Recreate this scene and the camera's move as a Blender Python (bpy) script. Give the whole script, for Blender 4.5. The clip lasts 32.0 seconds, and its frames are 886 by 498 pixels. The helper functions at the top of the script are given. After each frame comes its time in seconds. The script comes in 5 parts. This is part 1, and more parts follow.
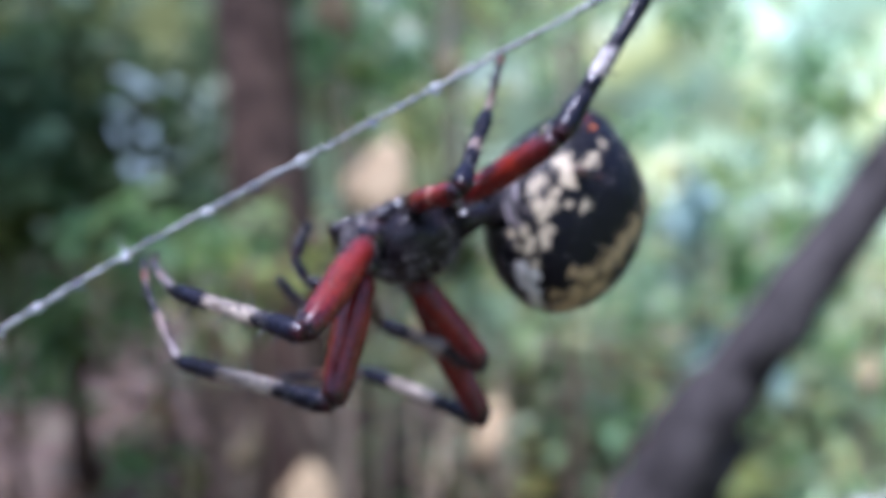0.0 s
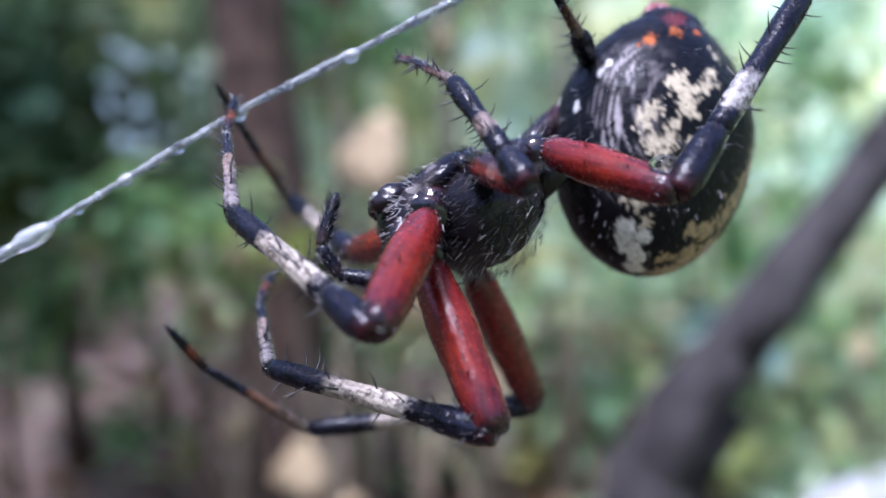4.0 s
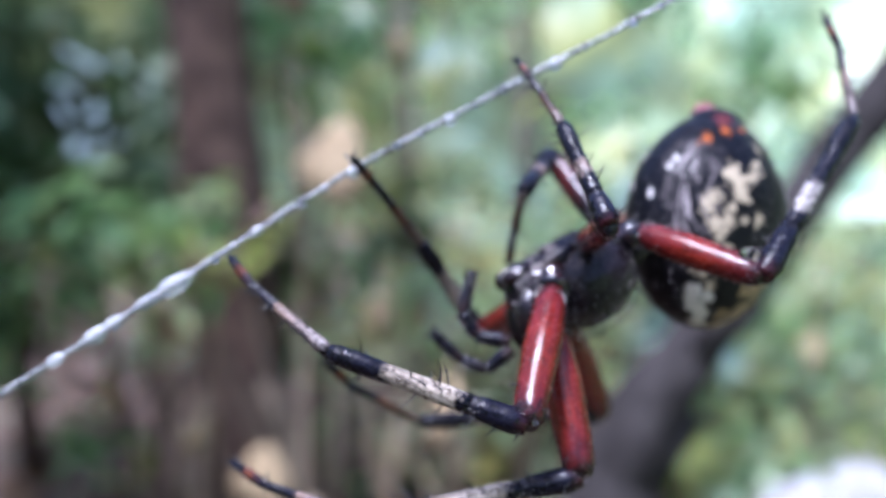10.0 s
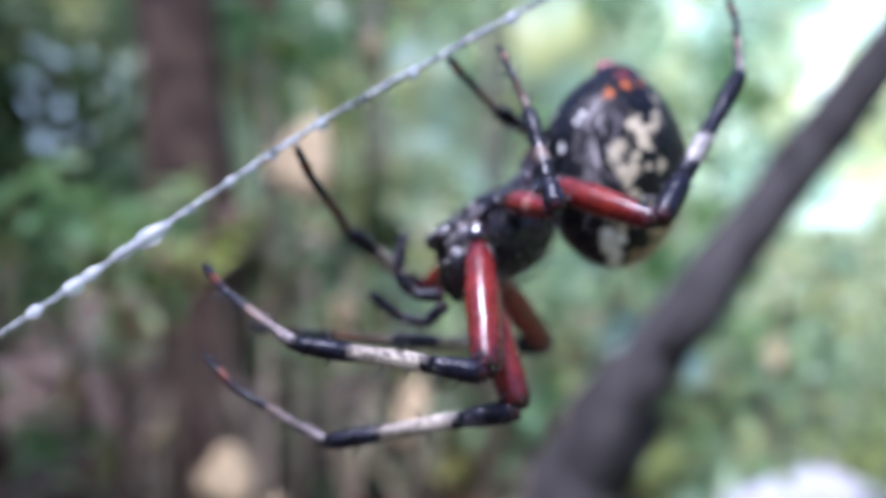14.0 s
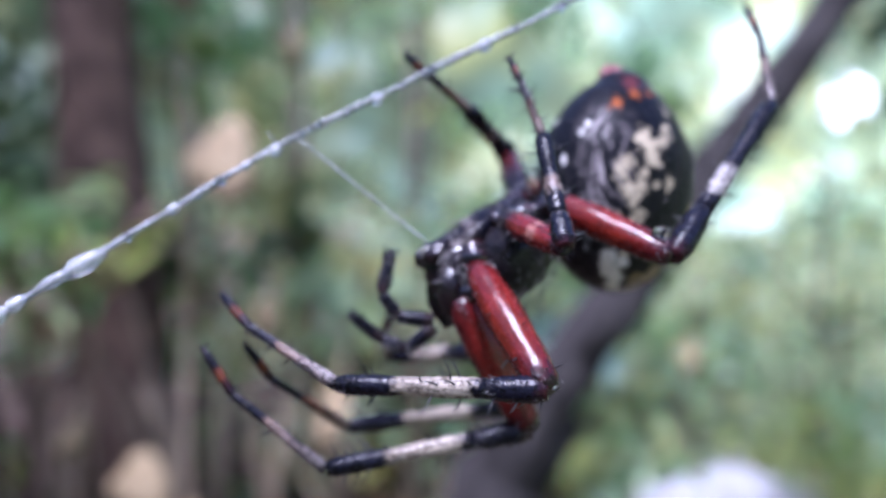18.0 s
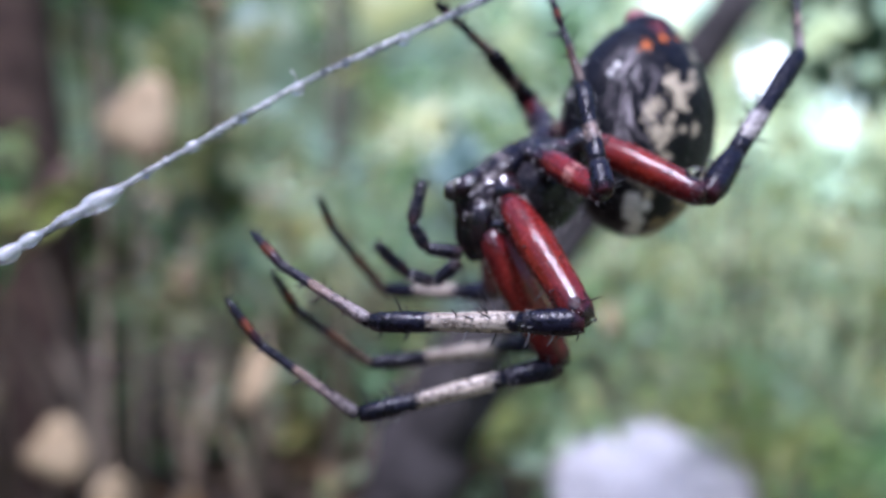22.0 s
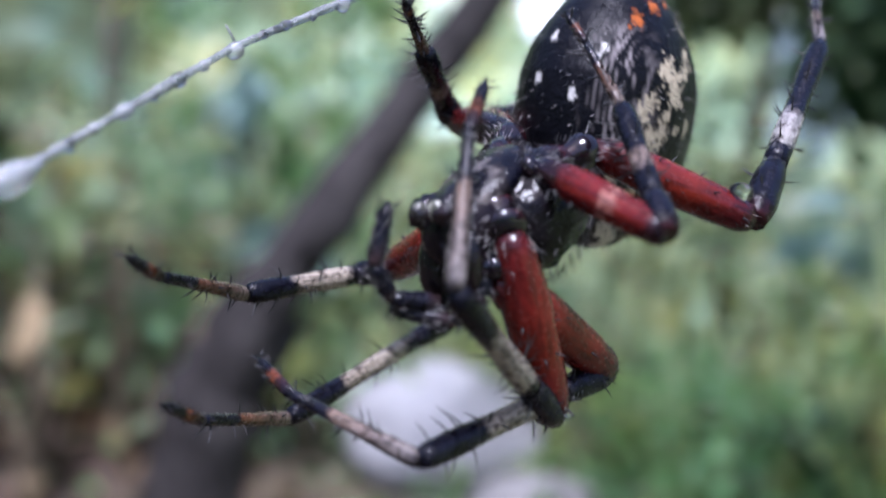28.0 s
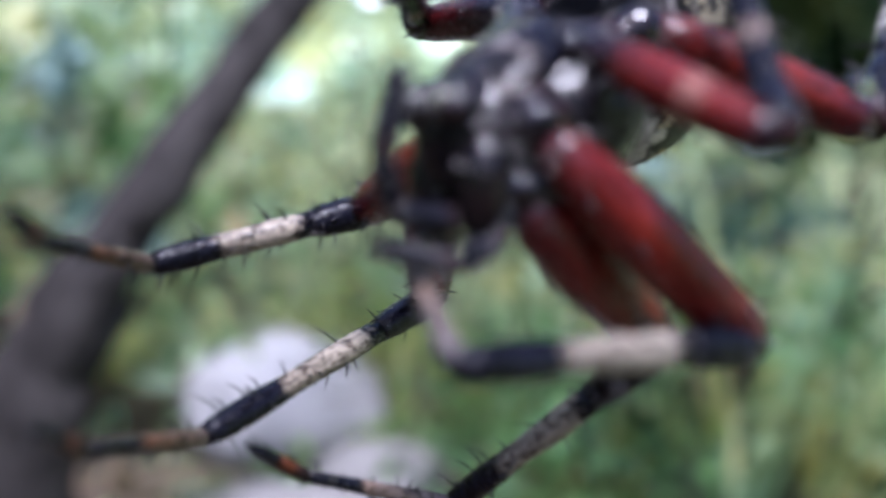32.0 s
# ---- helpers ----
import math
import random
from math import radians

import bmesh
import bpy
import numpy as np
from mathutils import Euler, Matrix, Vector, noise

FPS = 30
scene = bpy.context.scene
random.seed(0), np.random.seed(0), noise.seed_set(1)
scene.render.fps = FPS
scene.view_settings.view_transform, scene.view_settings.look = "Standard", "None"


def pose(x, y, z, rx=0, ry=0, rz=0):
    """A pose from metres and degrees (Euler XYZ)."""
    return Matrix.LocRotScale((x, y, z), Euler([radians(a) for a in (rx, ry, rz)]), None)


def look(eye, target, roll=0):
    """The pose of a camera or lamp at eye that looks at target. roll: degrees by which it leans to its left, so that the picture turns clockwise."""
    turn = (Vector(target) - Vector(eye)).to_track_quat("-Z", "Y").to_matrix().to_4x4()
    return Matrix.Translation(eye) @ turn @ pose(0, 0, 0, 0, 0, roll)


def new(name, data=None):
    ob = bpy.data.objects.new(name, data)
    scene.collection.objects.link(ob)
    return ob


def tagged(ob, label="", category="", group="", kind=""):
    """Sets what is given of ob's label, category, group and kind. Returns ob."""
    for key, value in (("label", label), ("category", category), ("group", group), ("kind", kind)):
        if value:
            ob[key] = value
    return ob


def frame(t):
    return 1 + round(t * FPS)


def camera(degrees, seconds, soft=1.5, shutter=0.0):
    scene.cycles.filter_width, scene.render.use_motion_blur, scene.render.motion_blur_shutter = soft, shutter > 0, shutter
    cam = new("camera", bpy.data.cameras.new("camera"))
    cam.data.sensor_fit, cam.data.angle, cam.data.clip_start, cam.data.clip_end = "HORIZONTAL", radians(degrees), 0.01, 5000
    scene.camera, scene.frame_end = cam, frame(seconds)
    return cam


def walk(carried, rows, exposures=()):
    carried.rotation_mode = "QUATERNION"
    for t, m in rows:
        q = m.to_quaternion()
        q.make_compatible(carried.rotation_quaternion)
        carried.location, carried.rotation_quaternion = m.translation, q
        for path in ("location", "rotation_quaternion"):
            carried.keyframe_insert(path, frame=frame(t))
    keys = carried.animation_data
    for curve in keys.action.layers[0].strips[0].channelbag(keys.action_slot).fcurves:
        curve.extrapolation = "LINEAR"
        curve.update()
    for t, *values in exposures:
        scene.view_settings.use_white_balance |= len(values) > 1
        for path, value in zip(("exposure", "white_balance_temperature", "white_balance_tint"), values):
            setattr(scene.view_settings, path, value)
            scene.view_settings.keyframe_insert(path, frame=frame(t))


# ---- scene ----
# ---------- camera ----------
cam = camera(50.0, 32.0, soft=1.8, shutter=0.4)
cam.data.dof.use_dof = True
cam.data.dof.focus_distance = 0.0347
cam.data.dof.aperture_fstop = 35.0
cam.data.dof.aperture_blades = 0
walk(cam, [
    (0, pose(-0.00603, -0.05087, 0.95479, 82.00, 2.54, -0.36)),
    (0.5, pose(-0.00746, -0.04803, 0.95464, 82.08, 2.85, -0.35)),
    (1, pose(-0.00865, -0.04536, 0.95414, 81.35, 2.33, 0.34)),
    (1.5, pose(-0.00955, -0.04297, 0.95341, 80.86, 2.38, 0.21)),
    (2, pose(-0.01011, -0.04096, 0.95258, 80.35, 2.21, 0.15)),
    (3, pose(-0.01029, -0.03885, 0.95134, 80.25, 2.33, -0.43)),
    (4, pose(-0.00998, -0.03920, 0.95125, 80.54, 2.26, -0.79)),
    (5, pose(-0.00974, -0.03995, 0.95140, 80.83, 2.19, -1.15)),
    (6, pose(-0.00956, -0.04084, 0.95161, 81.12, 2.12, -1.52)),
    (7, pose(-0.00973, -0.04186, 0.95176, 80.41, 2.12, -1.67)),
    (8, pose(-0.01046, -0.04338, 0.95219, 81.06, 2.08, -2.22)),
    (9, pose(-0.01156, -0.04501, 0.95266, 80.81, 2.09, -2.93)),
    (10, pose(-0.01231, -0.04637, 0.95261, 80.77, 2.22, -3.32)),
    (11, pose(-0.01247, -0.04727, 0.95198, 80.72, 2.26, -3.48)),
    (12, pose(-0.01282, -0.04752, 0.95126, 80.67, 2.29, -3.36)),
    (13, pose(-0.01385, -0.04785, 0.95105, 80.72, 1.55, -4.19)),
    (14, pose(-0.01489, -0.04869, 0.95140, 80.88, 0.97, -5.13)),
    (15, pose(-0.01579, -0.04929, 0.95176, 81.04, 0.39, -6.08)),
    (16, pose(-0.01653, -0.04933, 0.95203, 81.20, -0.19, -7.03)),
    (17, pose(-0.01718, -0.04800, 0.95212, 80.91, 0.21, -8.23)),
    (18, pose(-0.01806, -0.04774, 0.95244, 80.91, -0.01, -9.84)),
    (19, pose(-0.01915, -0.04861, 0.95281, 80.31, -0.68, -10.80)),
    (20, pose(-0.02039, -0.04844, 0.95279, 80.45, -0.36, -10.59)),
    (21, pose(-0.02158, -0.04580, 0.95222, 79.89, -1.18, -11.85)),
    (22, pose(-0.02245, -0.04111, 0.95135, 78.71, -1.10, -14.43)),
    (23, pose(-0.02300, -0.03579, 0.95048, 77.95, -1.85, -15.89)),
    (24, pose(-0.02374, -0.03277, 0.95037, 78.01, -1.94, -18.02)),
    (25, pose(-0.02472, -0.03149, 0.95080, 77.60, -2.69, -20.11)),
    (26, pose(-0.02570, -0.03020, 0.95123, 77.18, -3.42, -22.20)),
    (26.5, pose(-0.02613, -0.02979, 0.95151, 76.97, -3.79, -23.24)),
    (27, pose(-0.02642, -0.02961, 0.95178, 76.34, -3.70, -24.66)),
    (28, pose(-0.02727, -0.02929, 0.95210, 75.56, -3.18, -27.07)),
    (29, pose(-0.02849, -0.02816, 0.95188, 75.83, -2.65, -31.51)),
    (30, pose(-0.02883, -0.02537, 0.95096, 74.95, -5.07, -33.26)),
    (31, pose(-0.02743, -0.02069, 0.94949, 74.39, -5.21, -35.83)),
    (32, pose(-0.02474, -0.01540, 0.94799, 74.32, -4.42, -36.92)),
], exposures=[(0, 2.40, 5330, 26), (13, 2.42, 5350, 25), (17, 2.28, 5250, 32), (22, 2.05, 5400, 28), (24, 1.88, 5420, 27), (27, 1.92, 5480, 25), (32, 2.00, 5560, 24)])

# ---------- world and light ----------
MM = 0.001
world = bpy.data.worlds.new("overcast_forest_sky")
scene.world = world
world.use_nodes = True
wn, wl = world.node_tree.nodes, world.node_tree.links
sky = wn.new("ShaderNodeTexSky")
sky.sky_type = "NISHITA"
sky.sun_disc = False
sky.sun_elevation, sky.sun_rotation = radians(73), radians(216)
sky.air_density, sky.dust_density = 1.0, 3.0
wn["Background"].inputs["Strength"].default_value = 0.07
wl.new(sky.outputs["Color"], wn["Background"].inputs["Color"])
sun = new("sun", bpy.data.lights.new("sun", "SUN"))
sun.data.energy, sun.data.angle, sun.data.color = 1.75, radians(11), (1.0, 0.98, 0.96)
sun.matrix_world = look((-0.22, -0.30, 1.2), (0, 0, 0))


# ---------- material helpers ----------
def material(name, rough=0.5, metal=0.0, spec=0.5, coat=0.0, trans=0.0, sss=0.0):
    m = bpy.data.materials.new(name)
    m.use_nodes = True
    b = m.node_tree.nodes["Principled BSDF"]
    b.inputs["Roughness"].default_value = rough
    b.inputs["Metallic"].default_value = metal
    b.inputs["Specular IOR Level"].default_value = spec
    b.inputs["Coat Weight"].default_value = coat
    b.inputs["Coat Roughness"].default_value = 0.25
    b.inputs["Transmission Weight"].default_value = trans
    b.inputs["Subsurface Weight"].default_value = sss
    return m, m.node_tree.nodes, m.node_tree.links, b


def coords(n, l, kind="Object", scale=1.0):
    tc, mp = n.new("ShaderNodeTexCoord"), n.new("ShaderNodeMapping")
    mp.inputs["Scale"].default_value = (scale, scale, scale)
    l.new(tc.outputs[kind], mp.inputs["Vector"])
    return mp.outputs["Vector"]


def noise_node(n, l, vec, scale, detail=4.0, rough=0.55):
    t = n.new("ShaderNodeTexNoise")
    t.inputs["Scale"].default_value, t.inputs["Detail"].default_value, t.inputs["Roughness"].default_value = scale, detail, rough
    l.new(vec, t.inputs["Vector"])
    return t.outputs["Fac"]


def ramp(n, l, fac, stops, mode="LINEAR"):
    r = n.new("ShaderNodeValToRGB")
    r.color_ramp.interpolation = mode
    e = r.color_ramp.elements
    while len(e) < len(stops):
        e.new(0.5)
    for s, (p, c) in zip(e, stops):
        s.position, s.color = p, (*c, 1)
    l.new(fac, r.inputs["Fac"])
    return r.outputs["Color"]


def mix(n, l, fac, a, b, mode="MIX"):
    m = n.new("ShaderNodeMix")
    m.data_type, m.blend_type = "RGBA", mode
    for sock, v in ((m.inputs["Factor"], fac), (m.inputs["A"], a), (m.inputs["B"], b)):
        if isinstance(v, (int, float)):
            sock.default_value = v
        elif isinstance(v, tuple):
            sock.default_value = (*v, 1)
        else:
            l.new(v, sock)
    return m.outputs["Result"]


def bump(n, l, b, height, strength, distance):
    k = n.new("ShaderNodeBump")
    k.inputs["Strength"].default_value, k.inputs["Distance"].default_value = strength, distance
    l.new(height, k.inputs["Height"])
    l.new(k.outputs["Normal"], b.inputs["Normal"])


def mottled(name, stops, scale, rough=0.6, detail=5.0, relief=0.3, depth=0.001, spec=0.5, coat=0.0, kind="Object", sss=0.0, fine=6.0):
    """A surface of two scales of variation: broad tone and fine grain."""
    m, n, l, b = material(name, rough, spec=spec, coat=coat, sss=sss)
    v = coords(n, l, kind)
    broad, grain = noise_node(n, l, v, scale, detail), noise_node(n, l, v, scale * fine, 3.0)
    base = ramp(n, l, broad, stops)
    tone = ramp(n, l, grain, [(0.3, (0.78, 0.78, 0.78)), (0.7, (1.0, 1.0, 1.0))])
    l.new(mix(n, l, 1.0, base, tone, "MULTIPLY"), b.inputs["Base Color"])
    bump(n, l, b, grain, relief, depth)
    return m


def banded(name, bands, rough=0.42, spec=0.5, coat=0.15, streak=0.5, fuzz=0.06, specks=0.8, relief=0.5):
    """A leg segment's cuticle: bands along its length, with ragged borders and fine streaks."""
    m, n, l, b = material(name, rough, spec=spec, coat=coat)
    tc, sep = n.new("ShaderNodeTexCoord"), n.new("ShaderNodeSeparateXYZ")
    l.new(tc.outputs["Generated"], sep.inputs["Vector"])
    obj = coords(n, l, "Object", 1000.0)
    wob = noise_node(n, l, obj, 2.2, 3.0)
    sub, mul, add = n.new("ShaderNodeMath"), n.new("ShaderNodeMath"), n.new("ShaderNodeMath")
    sub.operation, mul.operation, add.operation = "SUBTRACT", "MULTIPLY", "ADD"
    l.new(wob, sub.inputs[0])
    sub.inputs[1].default_value = 0.5
    l.new(sub.outputs[0], mul.inputs[0])
    mul.inputs[1].default_value = fuzz * 4
    l.new(sep.outputs["Z"], add.inputs[0])
    l.new(mul.outputs[0], add.inputs[1])
    base = ramp(n, l, add.outputs[0], bands)
    mp = n.new("ShaderNodeMapping")
    mp.inputs["Scale"].default_value = (5000.0, 5000.0, 900.0)
    l.new(tc.outputs["Object"], mp.inputs["Vector"])
    st = noise_node(n, l, mp.outputs["Vector"], 1.0, 2.0)
    tone = ramp(n, l, st, [(0.34, (1 - streak, 1 - streak, 1 - streak)), (0.56, (1.0, 1.0, 1.0))])
    speck = ramp(n, l, noise_node(n, l, obj, 3.4, 4.0), [(0.50, (1.0, 1.0, 1.0)), (0.62, (0.16, 0.13, 0.12))])
    two = mix(n, l, 1.0, base, tone, "MULTIPLY")
    l.new(mix(n, l, specks, two, speck, "MULTIPLY"), b.inputs["Base Color"])
    pores = noise_node(n, l, obj, 7.0, 3.0)
    dull = ramp(n, l, noise_node(n, l, obj, 4.2, 2.0), [(0.36, (rough * 0.55,) * 3), (0.64, (rough * 1.7,) * 3)])
    l.new(dull, b.inputs["Roughness"])
    bump(n, l, b, mix(n, l, 0.55, st, pores), relief, 0.00011)
    return m


BLACK, JET, RED = (0.006, 0.006, 0.012), (0.004, 0.004, 0.008), (0.13, 0.0125, 0.006)
PALE = (0.28, 0.26, 0.235)
M_FEMUR = banded("red_femur_cuticle", [(0.0, (0.03, 0.006, 0.007)), (0.10, (0.10, 0.009, 0.009)), (0.3, (0.122, 0.010, 0.007)), (0.62, RED), (0.84, (0.085, 0.007, 0.008)), (0.95, (0.035, 0.006, 0.008)), (1.0, (0.012, 0.005, 0.007))], rough=0.18, spec=0.3, coat=0.0, streak=0.5, specks=0.22, relief=0.4)
M_FEMUR_SHORT = banded("dark_red_femur_cuticle", [(0.0, BLACK), (0.20, (0.02, 0.006, 0.007)), (0.36, (0.12, 0.009, 0.007)), (0.56, (0.12, 0.009, 0.008)), (0.62, (0.30, 0.13, 0.10)), (0.68, (0.13, 0.012, 0.009)), (0.85, (0.12, 0.009, 0.008)), (0.93, (0.04, 0.006, 0.007)), (1.0, BLACK)], rough=0.18, spec=0.3, coat=0.0, streak=0.5, specks=0.22, relief=0.4)
M_FEMUR_DARK = banded("blackish_red_femur_cuticle", [(0.0, BLACK), (0.3, (0.012, 0.005, 0.006)), (0.55, (0.06, 0.007, 0.008)), (0.85, (0.05, 0.007, 0.007)), (1.0, BLACK)], rough=0.19, spec=0.34, coat=0.0, streak=0.62, specks=0.4, relief=0.4)
M_PATELLA = banded("black_patella_cuticle", [(0.0, (0.03, 0.007, 0.009)), (0.25, BLACK), (0.9, BLACK), (1.0, (0.02, 0.018, 0.02))], rough=0.17, spec=0.17, coat=0.0, relief=0.6, streak=0.3)
M_TIBIA = banded("pale_banded_tibia_cuticle", [(0.0, BLACK), (0.06, BLACK), (0.11, (0.33, 0.285, 0.225)), (0.56, (0.28, 0.235, 0.185)), (0.62, BLACK), (1.0, JET)], rough=0.2, spec=0.18, coat=0.0, relief=0.6, streak=0.6)
M_TIBIA_HIND = banded("black_tibia_cuticle_with_pale_ring", [(0.0, BLACK), (0.10, BLACK), (0.15, PALE), (0.34, (0.27, 0.25, 0.24)), (0.40, BLACK), (1.0, JET)], rough=0.2, spec=0.18, coat=0.0, relief=0.6, streak=0.5)
M_TIBIA_SHORT = banded("black_tibia_cuticle_with_narrow_ring", [(0.0, BLACK), (0.22, BLACK), (0.27, (0.17, 0.13, 0.11)), (0.40, (0.15, 0.11, 0.09)), (0.46, BLACK), (1.0, JET)], rough=0.2, spec=0.18, coat=0.0, relief=0.6, streak=0.5)
M_META = banded("pale_metatarsus_cuticle", [(0.0, BLACK), (0.05, (0.16, 0.138, 0.128)), (0.4, (0.155, 0.12, 0.105)), (0.62, (0.18, 0.125, 0.095)), (0.68, BLACK), (1.0, BLACK)], rough=0.22, spec=0.2, coat=0.0, relief=0.6, streak=0.6)
M_META_RUST = banded("rust_metatarsus_cuticle", [(0.0, BLACK), (0.05, (0.125, 0.096, 0.078)), (0.4, (0.10, 0.054, 0.036)), (0.60, (0.10, 0.04, 0.022)), (0.66, BLACK), (1.0, BLACK)], rough=0.22, spec=0.2, coat=0.0, relief=0.6, streak=0.6)
M_TARSUS = banded("black_tarsus_cuticle_with_rust_ring", [(0.0, BLACK), (0.25, (0.03, 0.01, 0.008)), (0.34, (0.11, 0.032, 0.014)), (0.50, (0.10, 0.028, 0.014)), (0.56, BLACK), (1.0, JET)], rough=0.22, spec=0.2, coat=0.0, relief=0.6, streak=0.3)
M_COXA = mottled("black_coxa_cuticle", [(0.38, JET), (0.55, (0.010, 0.005, 0.007)), (0.75, (0.055, 0.010, 0.012))], 800.0, rough=0.09, depth=0.00007, spec=0.5, relief=0.5, fine=3.0)
M_CARAPACE = mottled("dark_hairy_carapace", [(0.3, (0.004, 0.004, 0.005)), (0.55, (0.008, 0.006, 0.008)), (0.78, (0.022, 0.016, 0.018))], 900.0, rough=0.13, depth=0.00007, spec=0.18, relief=0.8, fine=3.0)
M_JAW = mottled("shiny_black_jaw", [(0.35, (0.003, 0.003, 0.004)), (0.75, (0.012, 0.005, 0.006))], 1100.0, rough=0.1, depth=0.00006, spec=0.35, coat=0.0, relief=0.7)
M_PALETIP = mottled("pale_greenish_mouth_tip", [(0.36, (0.012, 0.010, 0.010)), (0.5, (0.10, 0.10, 0.075)), (0.62, (0.30, 0.29, 0.23))], 1500.0, rough=0.25, depth=0.00005, spec=0.5, relief=0.6, fine=3.0)
M_STERNUM = mottled("black_sternum_with_grey_streak", [(0.40, JET), (0.52, (0.02, 0.016, 0.016)), (0.60, (0.16, 0.14, 0.13)), (0.75, (0.24, 0.21, 0.19))], 700.0, rough=0.22, depth=0.00014, spec=0.14, relief=0.9, fine=3.0)
M_PALP = banded("dark_palp_cuticle", [(0.0, (0.05, 0.03, 0.03)), (0.3, BLACK), (1.0, JET)], rough=0.25, spec=0.2, coat=0.0, streak=0.4)
M_HAIR, _n, _l, _b = material("black_bristle", 0.5)
_b.inputs["Base Color"].default_value = (0.01, 0.009, 0.009, 1)
M_FUZZ, _n, _l, _b = material("grey_white_hair", 0.55)
_b.inputs["Base Color"].default_value = (0.36, 0.34, 0.32, 1)
M_WATER, _n, _l, _b = material("clear_water", 0.02, trans=1.0)
_b.inputs["IOR"].default_value = 1.33
M_SILK, _n, _l, _b = material("grey_white_silk", 0.12, spec=0.5, trans=0.68)
_b.inputs["IOR"].default_value = 1.22
_v = coords(_n, _l, "Object", 1000.0)
_l.new(ramp(_n, _l, noise_node(_n, _l, _v, 1.5, 4.0), [(0.33, (0.04, 0.04, 0.045)), (0.38, (0.38, 0.40, 0.40)), (0.58, (0.57, 0.59, 0.58)), (0.75, (0.76, 0.78, 0.77))]), _b.inputs["Base Color"])
bump(_n, _l, _b, noise_node(_n, _l, _v, 3.0, 3.0), 0.4, 0.00006)


# ---------- mesh helpers ----------
def part(name, bm, mat, parent=None, label=""):
    me = bpy.data.meshes.new(name)
    for f in bm.faces:
        f.smooth = True
    bm.to_mesh(me)
    bm.free()
    mats = mat if isinstance(mat, (list, tuple)) else [mat]
    for q in mats:
        me.materials.append(q)
    ob = new(name, me)
    if parent:
        ob.parent = parent
    return tagged(ob, label) if label else ob


def frame_along(d):
    return Vector(d).to_track_quat("Z", "Y").to_matrix()


def tube(bm, pts, radii, sides=10, squash=1.0, mat=0, cap=True):
    """A round, tapered tube through points, closed at both ends."""
    pts = [Vector(p) for p in pts]
    rings = []
    up = None
    for i, p in enumerate(pts):
        d = (pts[min(i + 1, len(pts) - 1)] - pts[max(i - 1, 0)]).normalized()
        if up is None:
            up = Vector((0, 0, 1)) if abs(d.z) < 0.9 else Vector((1, 0, 0))
        x = up.cross(d).normalized()
        y = d.cross(x).normalized()
        up = y
        rings.append([bm.verts.new(p + (x * math.cos(2 * math.pi * k / sides) + y * math.sin(2 * math.pi * k / sides) * squash) * radii[i]) for k in range(sides)])
    for a, b in zip(rings, rings[1:]):
        for k in range(sides):
            bm.faces.new((a[k], a[(k + 1) % sides], b[(k + 1) % sides], b[k])).material_index = mat
    if cap:
        for ring, flip in ((rings[0], True), (rings[-1], False)):
            bm.faces.new(ring[::-1] if flip else ring).material_index = mat
    return rings


def profile(length, stops, steps=14):
    """Points and radii along z for a segment: stops of (share of length, radius), eased between."""
    pts, rad = [], []
    for i in range(steps + 1):
        u = i / steps
        for (u0, r0), (u1, r1) in zip(stops, stops[1:]):
            if u0 <= u <= u1 + 1e-9:
                k = (u - u0) / max(u1 - u0, 1e-9)
                k = k * k * (3 - 2 * k)
                pts.append((0, 0, u * length))
                rad.append(r0 + (r1 - r0) * k)
                break
    return pts, rad


def bristles(bm, rng, length, radius, count, long, thick, lean=0.7, lo=0.05, hi=0.98, mat=0):
    """Thin spines that stand off a segment and lean to its far end."""
    for _ in range(count):
        u, a = rng.uniform(lo, hi), rng.uniform(0, 2 * math.pi)
        out = Vector((math.cos(a), math.sin(a), 0))
        root = out * radius * 0.8 + Vector((0, 0, u * length))
        way = (out + Vector((0, 0, lean * rng.uniform(0.5, 1.4)))).normalized()
        n = long * rng.uniform(0.55, 1.2)
        tube(bm, [root, root + way * n * 0.55, root + way * n + Vector((0, 0, n * 0.12))], [thick, thick * 0.7, thick * 0.15], 4, mat=mat, cap=False)


def blob(bm, centre, axes, rot=None, us=16, vs=12, shape=None, mat=0):
    """An ellipsoid of given half-axes, reshaped by shape(unit vector) -> factor."""
    rot = rot or Matrix.Identity(3)
    centre = Vector(centre)
    rows = []
    for j in range(vs + 1):
        th = math.pi * j / vs
        row = []
        for i in range(us if 0 < j < vs else 1):
            ph = 2 * math.pi * i / us
            u = Vector((math.sin(th) * math.cos(ph), math.sin(th) * math.sin(ph), math.cos(th)))
            k = shape(u) if shape else 1.0
            row.append(bm.verts.new(centre + rot @ Vector((u.x * axes[0] * k, u.y * axes[1] * k, u.z * axes[2] * k))))
        rows.append(row)
    for a, b in zip(rows, rows[1:]):
        for i in range(us):
            q = [a[i % len(a)], b[i % len(b)], b[(i + 1) % len(b)], a[(i + 1) % len(a)]]
            q = list(dict.fromkeys(q))
            bm.faces.new(q).material_index = mat


# ---------- the forest behind ----------
HOME = Vector((-0.012, -0.045, 0.95))


def bearing(az, el, dist):
    """A point seen from the web in a compass direction and height, both in degrees."""
    a, e = radians(az), radians(el)
    return HOME + Vector((math.sin(a) * math.cos(e), math.cos(a) * math.cos(e), math.sin(e))) * dist


